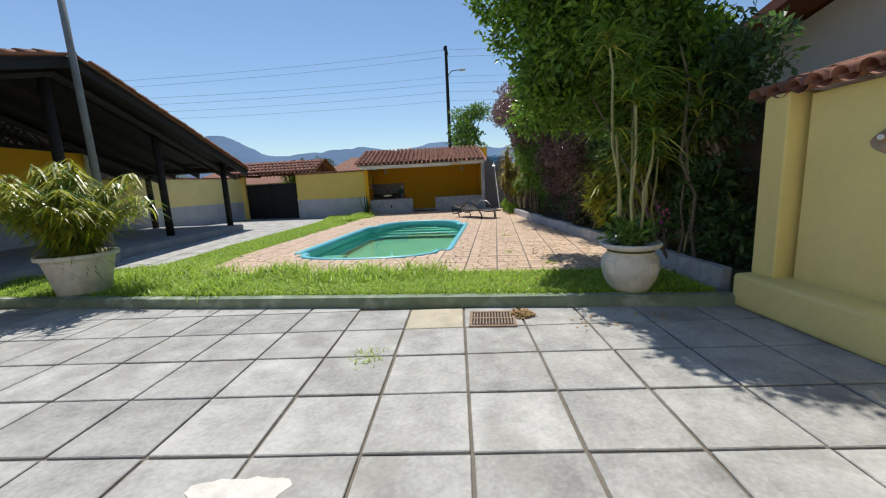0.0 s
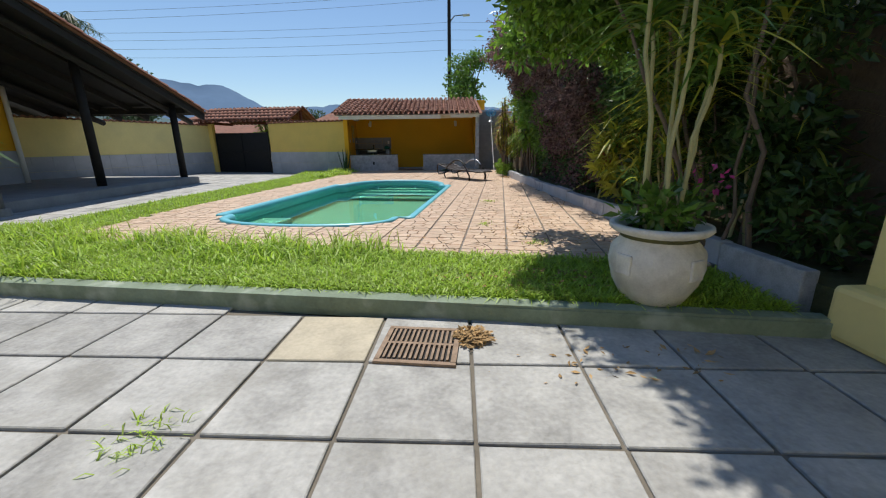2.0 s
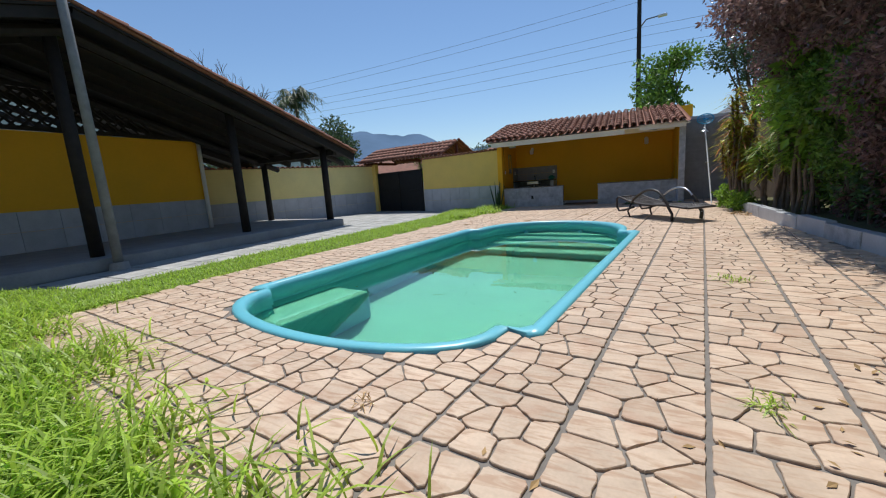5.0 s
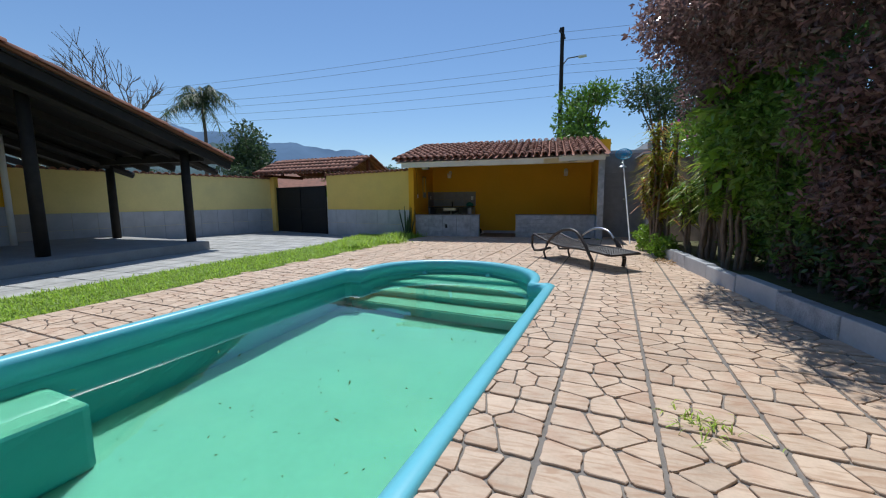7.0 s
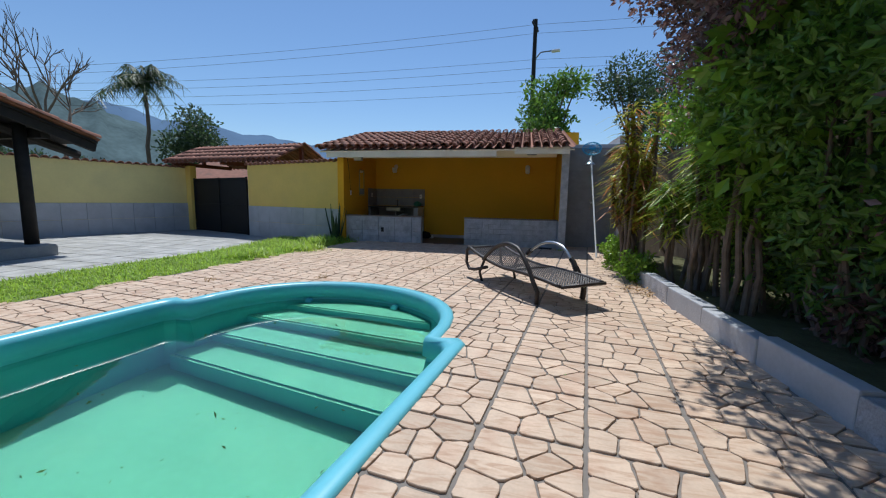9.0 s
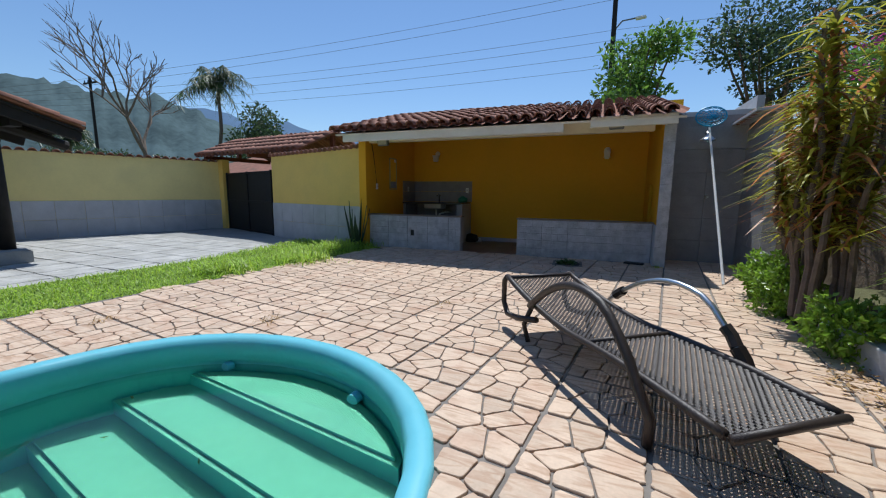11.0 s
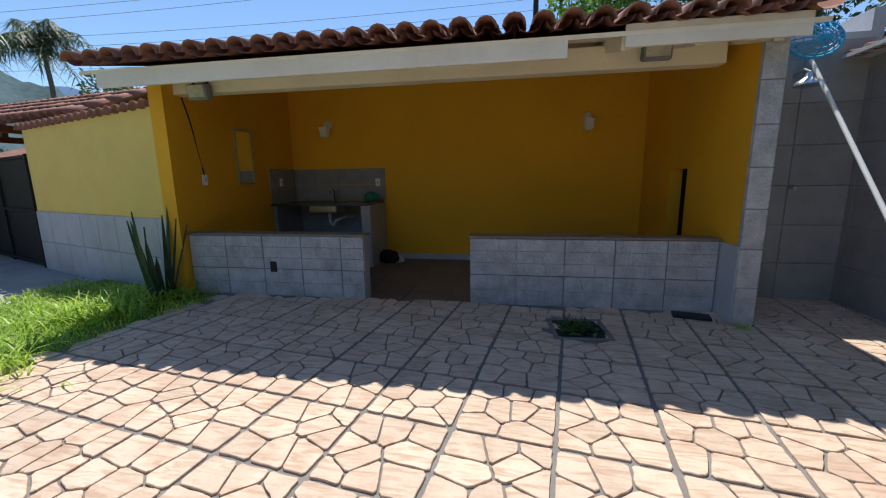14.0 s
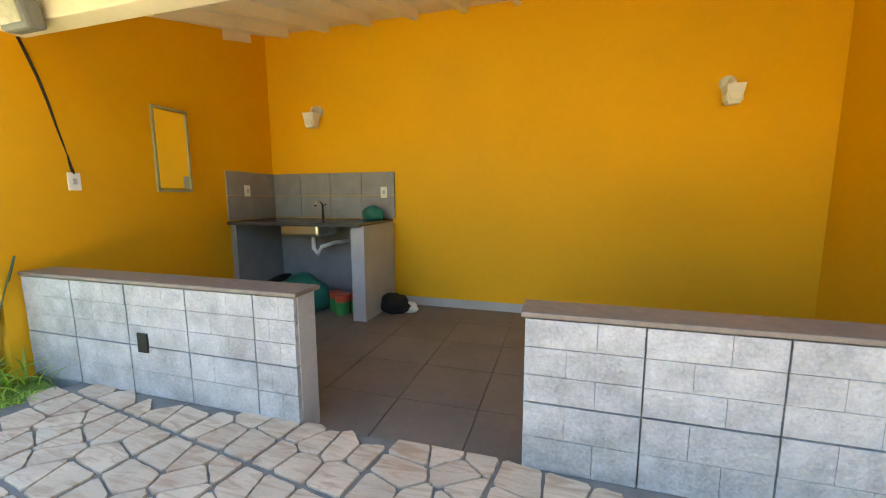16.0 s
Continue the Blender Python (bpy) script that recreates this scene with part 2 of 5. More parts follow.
def cyl(bm, a, b, r0, r1=None, seg=12):
    a, b = Vector(a), Vector(b)
    d = b - a
    m = Matrix.Translation((a + b) / 2) @ d.to_track_quat("Z", "Y").to_matrix().to_4x4()
    bmesh.ops.create_cone(bm, cap_ends=True, segments=seg, radius1=r0, radius2=r0 if r1 is None else r1, depth=d.length, matrix=m)
    return bm


def tube(bm, pts, r, seg=8, closed=False, r_end=None):
    """A round bar along points."""
    pts = [Vector(p) for p in pts]
    n, rings, side = len(pts), [], None
    for i, p in enumerate(pts):
        a = pts[i - 1] if (i or closed) else p
        c = pts[(i + 1) % n] if (i < n - 1 or closed) else p
        d = (c - a).normalized()
        side = d.orthogonal().normalized() if side is None else (side - d * side.dot(d)).normalized()
        up = d.cross(side)
        rr = r if r_end is None else r + (r_end - r) * i / (n - 1)
        rings.append([bm.verts.new(p + (side * math.cos(k * 2 * math.pi / seg) + up * math.sin(k * 2 * math.pi / seg)) * rr) for k in range(seg)])
    for i in range(n if closed else n - 1):
        A, B = rings[i], rings[(i + 1) % n]
        for k in range(seg):
            bm.faces.new((A[k], A[(k + 1) % seg], B[(k + 1) % seg], B[k]))
    if not closed:
        bm.faces.new(rings[0][::-1])
        bm.faces.new(rings[-1])
    return bm


def lathe(bm, prof, seg=28, cx=0, cy=0):
    """A turned body from (radius, height) pairs."""
    rings = [[bm.verts.new((cx + r * math.cos(k * 2 * math.pi / seg), cy + r * math.sin(k * 2 * math.pi / seg), z)) for k in range(seg)] for r, z in prof]
    for A, B in zip(rings, rings[1:]):
        for k in range(seg):
            bm.faces.new((A[k], A[(k + 1) % seg], B[(k + 1) % seg], B[k]))
    bm.faces.new(rings[0][::-1])
    bm.faces.new(rings[-1])
    return bm


def prism(bm, pts, z0, z1):
    """A flat polygon given height."""
    lo = [bm.verts.new((x, y, z0)) for x, y in pts]
    hi = [bm.verts.new((x, y, z1)) for x, y in pts]
    bm.faces.new(lo[::-1])
    bm.faces.new(hi)
    for i in range(len(pts)):
        j = (i + 1) % len(pts)
        bm.faces.new((lo[i], lo[j], hi[j], hi[i]))
    return bm


def wall_run(bm, a, b, z0, z1, th=0.15):
    """An upright wall from a to b (plan), th thick to its left."""
    a, b = Vector(a), Vector(b)
    d = (b - a).normalized()
    n = Vector((-d.y, d.x)) * th
    return prism(bm, [tuple(a), tuple(b), tuple(b + n), tuple(a + n)], z0, z1)


BM = bmesh.new

# ---- the ground and the large structure ----
ZP = -0.12
DIR = Vector((0.15, 1.0)).normalized()          # the way the deck's joints run
PERP = Vector((DIR.y, -DIR.x))
POOL_C, PL, PW, PE, PLW = Vector((-1.74, 7.45)), 1.82, 1.53, 3.22, 1.31


def pool_outline(off=0.0, n=20):
    """The pool's edge in plan: straight sides with a narrower round lobe at each end; off moves it outwards."""
    pts = []
    for s, shoulder, end in ((1, PL, PE), (-1, 2.75, 3.42)):
        arc = []
        for i in range(n + 1):
            a = math.pi * i / n
            arc.append((math.cos(a) * (PLW + off), (shoulder + math.sin(a) ** 0.8 * (end - shoulder + off))))
        lobe = [(PW + off, shoulder - 0.25), (PW + off, shoulder - 0.08 + off), (PW - 0.06 + off, shoulder + off)] + arc + [(-PW + 0.06 - off, shoulder + off), (-PW - off, shoulder - 0.08 + off), (-PW - off, shoulder - 0.25)]
        pts += [(x * s, y * s) for x, y in lobe]
    return [tuple(POOL_C + PERP * x + DIR * y) for x, y in pts]


def inside(p, poly):
    c = False
    for (x0, y0), (x1, y1) in zip(poly, poly[1:] + poly[:1]):
        if (y0 > p[1]) != (y1 > p[1]) and p[0] < (x1 - x0) * (p[1] - y0) / (y1 - y0) + x0:
            c = not c
    return c


def sheet_with_hole(name, outer, hole, z, material):
    bm = BM()
    loops = []
    for ring in (outer, hole):
        vs = [bm.verts.new((x, y, z)) for x, y in ring]
        loops += [bm.edges.new((vs[i], vs[(i + 1) % len(vs)])) for i in range(len(vs))]
    bmesh.ops.triangle_fill(bm, use_beauty=True, edges=loops)
    bmesh.ops.recalc_face_normals(bm, faces=bm.faces)
    for f in bm.faces:
        if f.normal.z < 0:
            f.normal_flip()
    return part(name, bm, material)


HOLE = pool_outline(0.04)
far = [(1500 * math.cos(a * math.pi / 12), 1500 * math.sin(a * math.pi / 12)) for a in range(24)]
tagged(sheet_with_hole("ground", far, HOLE, -0.16, M_EARTH), "wide earth and grass ground", "ground", kind="structure")
DECK = [(-4.9, 3.35), (2.28, 2.12), (2.1, 8.0), (2.05, 13.9), (2.7, 13.9), (2.7, 16.3), (1.45, 16.3), (1.45, 15.4), (-3.5, 15.4), (-4.75, 6.5)]
deck = tagged(sheet_with_hole("pavement_deck", DECK, HOLE, -0.012, M_GROUT), "pool deck of pinkish irregular stone tiles with grey grout", "pavement", kind="structure")
bm = BM()
prism(bm, [(-40, -9), (6, -9), (2.3, 0.96), (-0.5, 1.36), (-7.0, 2.5), (-40, 5)], ZP - 0.06, ZP - 0.014)
patio = tagged(part("pavement_patio", bm, M_JOINT), "patio paved with grey slate squares", "pavement", kind="structure")
bm = BM()
prism(bm, [(-6.0, 4.4), (-5.9, 7), (-5.4, 12.7), (-5.9, 16.2), (-10.5, 18.0), (-30, 12), (-30, 4.6), (-8, 3.9)], ZP - 0.06, ZP)
tagged(part("pavement_yard", bm, M_PAVE), "worn grey stone paving of the yard", "pavement", kind="structure")
bm = BM()
prism(bm, [(-16, -3), (-8.15, -3), (-8.15, 11.95), (-11.95, 12.6), (-16, 12.6)], ZP, 0.1)
bmesh.ops.bevel(bm, geom=bm.edges[:], offset=0.02, segments=2, affect="EDGES")
tagged(part("carport_floor_slab", bm, M_PAVE), "raised concrete floor slab under the carport", "floor", kind="structure")

# the lawn's soil and the green kerb
bm = BM()
prism(bm, [(-7.2, 2.62), (-0.5, 1.52), (2.1, 1.1), (2.1, 2.2), (-4.9, 3.37), (-4.75, 6.5), (-3.5, 15.3), (-5.6, 15.8), (-5.5, 12.7), (-6.0, 7.0), (-6.1, 4.6), (-8.4, 4.0)], -0.1, -0.02)
lawn = tagged(part("lawn_soil", bm, M_TURF), "matted green turf under the lawn", "soil", kind="structure")
bm = BM()
kp = [(-7.3, 2.52), (-3.9, 1.91), (-0.55, 1.41), (2.2, 0.98)]
prism(bm, kp + [(x + 0.02, y + 0.135) for x, y in kp[::-1]], ZP - 0.02, 0.0)
bmesh.ops.bevel(bm, geom=bm.edges[:], offset=0.018, segments=2, affect="EDGES")
tagged(part("kerb", bm, M_KERB), "mossy green painted concrete kerb along the lawn", "kerb", kind="structure")

# planter kerb along the hedge, and the wall behind it
hedge_kerb = thing("planter_kerb", label="low grey cement block edging of the hedge bed", category="kerb", kind="structure")
y = 1.35
k = 0
while y < 11.6:
    bm = BM()
    h = 0.19 + 0.015 * math.sin(k * 2.3)
    box(bm, 2.37 - 0.028 * min(y, 10.0) + 0.008 * math.sin(k * 3.1), y + 0.39, h / 2 - 0.06, 0.12, 0.775, h + 0.12, Matrix.Rotation(radians(1.6 if y < 10 else 0), 4, "Z"), bevel=0.012)
    part("block", bm, M_DADO if k % 4 else M_LTILE, hedge_kerb)
    y += 0.78
    k += 1
bm = BM()
prism(bm, [(2.4, 1.0), (3.3, 1.0), (3.3, 14.0), (2.15, 14.0), (2.15, 10.0)], -0.1, 0.1)
tagged(part("planting_bed", bm, M_SOIL), "dark soil of the hedge bed", "soil", kind="structure")
bm = BM()
wall_run(bm, (3.3, -8), (3.35, 20), -0.2, 2.1, -0.15)
tagged(part("wall_boundary_east", bm, M_BROWN), "rough brown boundary wall behind the hedge", "wall", kind="structure")

# yellow wall with its pier and plinth, at the patio
bm = BM()
box(bm, 2.62, -3.6, 0.87, 0.3, 8.6, 1.98, bevel=0.01)
yw = tagged(part("wall_yellow", bm, M_PALE), "pale yellow rendered wall with a broad plinth", "wall", kind="structure")
bm = BM()
box(bm, 2.5, 0.9, 0.89, 0.32, 0.26, 2.02, bevel=0.015)
part("pier", bm, M_PALE, yw)
bm = BM()
box(bm, 2.42, -3.55, 0.05, 0.5, 9.2, 0.34, bevel=0.04)
part("plinth", bm, M_PALE, yw)

# closing walls round the patio, behind the walk
bm = BM()
wall_run(bm, (-16, -7.5), (6, -7.5), -0.2, 3.0, -0.2)
tagged(part("wall_house_back", bm, M_PALE), "pale yellow house wall closing the patio", "wall", kind="structure")


# ---- roof tiles ----
def tile_mesh(r0=0.085, r1=0.07, length=0.42, seg=6):
    vs, fs = [], []
    for r, t in ((r0, 0.0), (r1, length)):
        for th in (0.0, 0.014):
            for i in range(seg + 1):
                a = math.pi * i / seg
                vs.append((math.cos(a) * (r - th), t, math.sin(a) * (r - th)))
    n = seg + 1
    for i in range(seg):
        fs += [(i, i + 1, 2 * n + i + 1, 2 * n + i), (n + i + 1, n + i, 3 * n + i, 3 * n + i + 1), (i + 1, i, n + i, n + i + 1), (2 * n + i, 2 * n + i + 1, 3 * n + i + 1, 3 * n + i)]
    me = bpy.data.meshes.new("roof_tile")
    me.from_pydata(vs, [], fs)
    me.materials.append(M_TERRA)
    me.shade_smooth()
    return me


TILE = tile_mesh()
rng = random.Random(4)


def tiled_roof(parent, m, width, length, pitch=0.2, step=0.36, joined=False):
    """Barrel tiles on the plane of m: x along the eave, y up the slope."""
    bm = BM()
    cols, rows = int(width / pitch), int(length / step)
    for c in range(cols + 1):
        x = c * pitch
        arc = [(x + 0.1 + 0.085 * math.cos(math.pi + math.pi * i / 5), 0.06 + 0.06 * math.sin(math.pi + math.pi * i / 5)) for i in range(6)]
        for (xa, za), (xb, zb) in zip(arc, arc[1:]):
            vs = [bm.verts.new(q) for q in ((xa, -0.04, za), (xb, -0.04, zb), (xb, length, zb), (xa, length, za))]
            bm.faces.new(vs)
    bmesh.ops.transform(bm, matrix=m, verts=bm.verts)
    part("channel_tiles", bm, M_TERRA, parent)
    big = BM() if joined else None
    for c in range(cols + 1):
        for r in range(rows):
            q = m @ pose(c * pitch + rng.uniform(-0.008, 0.008), r * step + rng.uniform(-0.015, 0.015), 0.045 + rng.uniform(0, 0.008), -2.0 + rng.uniform(-1, 1), 0, rng.uniform(-2, 2))
            if joined:
                n0 = len(big.verts)
                big.from_mesh(TILE)
                big.verts.ensure_lookup_table()
                bmesh.ops.transform(big, matrix=q, verts=big.verts[n0:])
            else:
                ob = new("roof_tile", TILE)
                ob.parent, ob.matrix_basis = parent, q
    if joined:
        part("cover_tiles", big, M_TERRA, parent)["kind"] = "stuff"


# ---- the kiosk ----
KY = 15.4
FZ = -0.1
bm = BM()
prism(bm, [(-4.1, 15.41), (1.7, 15.41), (1.7, 17.84), (-4.1, 17.84)], -0.2, FZ)
kfloor = tagged(part("floor_kiosk", bm, M_JOINT), "brown tiled floor of the kiosk", "floor", kind="structure")
bm = BM()
wall_run(bm, (1.9, 17.84), (-4.1, 17.84), -0.2, 2.97, -0.15)
tagged(part("wall_kiosk_back", bm, M_OCHRE), "ochre yellow back wall of the kiosk", "wall", kind="structure")


def side_wall(name, prof, x0, x1, skew, label):
    """A wall with a sloping top: prof is (y, z) round it; skew shifts x along y."""
    bm = BM()
    lo = [bm.verts.new((x0 + skew * (y - 15.2), y, z)) for y, z in prof]
    hi = [bm.verts.new((x1 + skew * (y - 15.2), y, z)) for y, z in prof]
    bm.faces.new(lo)
    bm.faces.new(hi[::-1])
    for a in range(len(prof)):
        b = (a + 1) % len(prof)
        bm.faces.new((lo[a], hi[a], hi[b], lo[b]))
    bmesh.ops.recalc_face_normals(bm, faces=bm.faces)
    return tagged(part(name, bm, M_OCHRE), label, "wall", kind="structure")


side_wall("wall_kiosk_west", [(15.3, -0.2), (17.84, -0.2), (17.84, 2.92), (15.3, 2.22)], -4.06, -3.9, -0.06, "ochre side wall of the kiosk")
side_wall("wall_kiosk_east", [(15.16, -0.2), (16.28, -0.2), (16.28, 1.25), (16.78, 1.25), (16.78, -0.2), (17.84, -0.2), (17.84, 2.92), (15.16, 2.18)], 1.26, 1.4, 0.03, "ochre side wall with a narrow dark opening")
bm = BM()
box(bm, 1.33, 15.145, 1.05, 0.15, 0.03, 2.3, bevel=0.004)
pillar = tagged(part("pillar", bm, M_LTILE), "square pillar clad in grey stone-look tiles", "pillar", kind="structure")
for i in range(7):
    bm = BM()
    box(bm, 1.33, 15.125, 0.14 + i * 0.31, 0.155, 0.025, 0.304, bevel=0.004)
    part("tile", bm, M_LTILE, pillar)
bm = BM()
box(bm, 1.256, 15.33, 0.3, 0.02, 0.4, 0.64, bevel=0.003)
part("tile", bm, M_DADO, pillar)
bm = BM()
box(bm, -1.38, 15.52, 2.15, 5.1, 0.14, 0.19, bevel=0.008)
tagged(part("beam", bm, M_CREAM), "cream painted concrete beam across the kiosk front", "beam", kind="structure")
roof = thing("kiosk_roof", label="terracotta barrel tile roof with white fascia boards", category="roof", kind="structure")
RM = Matrix.Translation((-4.3, 14.82, 2.18)) @ Matrix.Rotation(math.atan2(0.75, 2.85), 4, "X")
tiled_roof(roof, RM, 5.8, 3.3)
bm = BM()
box(bm, 2.9, 1.62, -0.05, 5.75, 3.2, 0.03)
bmesh.ops.transform(bm, matrix=RM, verts=bm.verts)
part("roof_boarding", bm, M_WHITE, roof)
for i in range(12):
    bm = BM()
    box(bm, 0.25 + i * 0.48, 1.45, -0.11, 0.06, 2.75, 0.09)
    bmesh.ops.transform(bm, matrix=RM, verts=bm.verts)
    part("rafter", bm, M_CREAM, roof)
for x0, x1, dz in ((-4.12, -0.13, -0.03), (0.25, 1.38, 0.015)):
    bm = BM()
    box(bm, (x0 + x1) / 2, 14.87, 2.11 + dz, x1 - x0, 0.03, 0.15, bevel=0.006)
    part("fascia_board", bm, M_WHITE, roof)


def tiled_low_wall(name, x0, x1, label):
    ob = thing(name, label=label, category="low wall", kind="structure")
    bm = BM()
    box(bm, (x0 + x1) / 2, KY + 0.085, 0.25, x1 - x0, 0.13, 0.74)
    part("core", bm, M_DADO, ob)
    bm = BM()
    box(bm, (x0 + x1) / 2, KY + 0.085, 0.635, x1 - x0 + 0.03, 0.2, 0.022, bevel=0.005)
    part("cap", bm, M_CAP, ob, "brown granite capping")
    x = x0
    while x < x1 - 0.02:
        e = min(x + 0.43, x1)
        for z0, z1 in ((-0.01, 0.275), (0.28, 0.62)):
            bm = BM()
            hh = (z1 - z0) / (3 if z1 > 0.4 else 2)
            for r in range(3 if z1 > 0.4 else 2):
                cuts = [x + 0.003, x + (e - x) * (0.37 if r % 2 else 0.62), e - 0.003]
                for a, b in zip(cuts, cuts[1:]):
                    box(bm, (a + b) / 2, KY + 0.008, z0 + hh * (r + 0.5), b - a - 0.002, 0.03 + 0.005 * math.sin(r * 7 + x * 13), hh - 0.003)
            part("tile", bm, M_LTILE, ob)
        x = e
    return ob


tiled_low_wall("low_wall_west", -3.9, -1.94, "low kiosk wall clad in pale grey split-face tiles")
tiled_low_wall("low_wall_east", -0.88, 1.24, "low kiosk wall clad in pale grey split-face tiles")

# ---- fence walls, gate and yard walls ----
FW = ((-7.65, 16.62), (-4.0, 15.45))
bm = BM()
wall_run(bm, FW[0], FW[1], -0.2, 1.98, 0.14)
fw = tagged(part("wall_fence", bm, M_YEL), "yellow rendered garden wall with grey tiled dado", "wall", kind="structure")


def coping(parent, a, b, z, n):
    a, b = Vector(a), Vector(b)
    for i in range(n):
        p = a.lerp(b, (i + 0.5) / n)
        ob = new("coping_tile", TILE)
        d = b - a
        ob.parent, ob.matrix_basis = parent, Matrix.Translation((p.x, p.y, z)) @ Matrix.Rotation(math.atan2(d.y, d.x), 4, "Z") @ pose(0, -0.15, 0, -6, 0, 0)


def dado(parent, a, b, z0, z1, n, off=0.012):
    a, b = Vector(a), Vector(b)
    d = (b - a).normalized()
    ang = math.atan2(d.y, d.x)
    for i in range(n):
        for za, zb in ((z0, (z0 + z1) / 2), ((z0 + z1) / 2, z1)):
            bm = BM()
            c = a.lerp(b, (i + 0.5) / n) + Vector((d.y, -d.x)) * off * 0.5
            box(bm, c.x, c.y, (za + zb) / 2, (b - a).length / n - 0.006, 0.03, zb - za - 0.006, Matrix.Rotation(ang, 4, "Z"), bevel=0.003)
            part("tile", bm, M_DADO, parent)


coping(fw, (-7.65, 16.69), (-4.05, 15.55), 1.97, 20)
dado(fw, *FW, -0.14, 0.78, 8)
LW = ((-13.3, 10.3), (-10.8, 17.7))
bm = BM()
wall_run(bm, LW[0], LW[1], -0.2, 1.98, 0.14)
lw = tagged(part("wall_yard", bm, M_PALE), "pale yellow yard wall with grey tiled dado and tile coping", "wall", kind="structure")
coping(lw, (-13.35, 10.4), (-10.85, 17.75), 1.97, 38)
dado(lw, *LW, -0.14, 0.8, 14)
bm = BM()
box(bm, -10.78, 17.74, 0.95, 0.26, 0.26, 2.2, bevel=0.01)
tagged(part("gate_pier", bm, M_YEL), "yellow rendered gate pier", "pillar", kind="structure")
gate = thing("metal_gate", -9.15, 17.17, 0, -19.8, "black sheet metal gate, shut, in the yellow wall", "gate")
bm = BM()
box(bm, 0, 0.02, 0.74, 3.04, 0.02, 1.7)
part("sheet", bm, M_BLACKM, gate)
for x in (-1.5, 0.0, 1.5):
    bm = BM()
    box(bm, x, 0, 0.76, 0.05, 0.05, 1.76, bevel=0.006)
    part("post", bm, M_BLACKM, gate)
for z in (-0.06, 0.78, 1.6):
    bm = BM()
    box(bm, 0, -0.004, z, 2.98, 0.04, 0.05, bevel=0.006)
    part("rail", bm, M_BLACKM, gate)
groof = thing("gate_canopy", label="terracotta tiled canopy over the gate", category="roof", kind="structure")
GM = Matrix.Translation((-11.2, 17.2, 2.1)) @ Matrix.Rotation(radians(-8), 4, "Z")
tiled_roof(groof, GM @ Matrix.Rotation(radians(24), 4, "X"), 4.6, 1.45)
tiled_roof(groof, GM @ pose(4.6, 2.6, 0, 0, 0, 180) @ Matrix.Rotation(radians(24), 4, "X"), 4.6, 1.45, joined=True)
bm = BM()
for x in (0.15, 2.3, 4.45):
    box(bm, x, 1.3, 0.0, 0.1, 2.3, 0.12)
    box(bm, x, 1.3, 0.25, 0.1, 0.1, 0.55)
bmesh.ops.transform(bm, matrix=GM, verts=bm.verts)
part("timber_frame", bm, M_WOOD, groof)


# shower niche beside the kiosk
bm = BM()
wall_run(bm, (2.5, 15.9), (1.44, 15.9), -0.2, 2.3, -0.15)
sh = tagged(part("wall_shower_back", bm, M_DTILE), "dark grey tiled back wall of the shower niche", "wall", kind="structure")
for i in range(2):
    for j in range(6):
        bm = BM()
        box(bm, 1.72 + i * 0.54, 15.895, 0.17 + j * 0.36, 0.535, 0.02, 0.354, bevel=0.003)
        part("tile", bm, M_DTILE, sh)
bm = BM()
wall_run(bm, (2.42, 14.75), (2.5, 16.35), -0.2, 2.15, -0.16)
sw = tagged(part("wall_shower_side", bm, M_DTILE), "dark grey tiled side wall of the shower with tile coping", "wall", kind="structure")
for i in range(3):
    for j in range(6):
        bm = BM()
        box(bm, 2.437 + i * 0.027, 15.02 + i * 0.53, 0.17 + j * 0.36, 0.02, 0.525, 0.354, Matrix.Rotation(radians(-2.9), 4, "Z"), bevel=0.003)
        part("tile", bm, M_DTILE, sw)
for j in range(7):
    bm = BM()
    box(bm, 2.5, 14.745, 0.14 + j * 0.31, 0.17, 0.02, 0.3, bevel=0.004)
    part("tile", bm, M_LTILE, sw)
# Overhanging board added below the coping to keep sun streaks off the wall.
bm = BM()
box(bm, 2.46, 15.55, 2.15, 0.44, 1.75, 0.03, Matrix.Rotation(radians(-2.9), 4, "Z"))
part("coping_bed", bm, M_DADO, sw)
coping(sw, (2.5, 14.8), (2.58, 16.3), 2.17, 8)

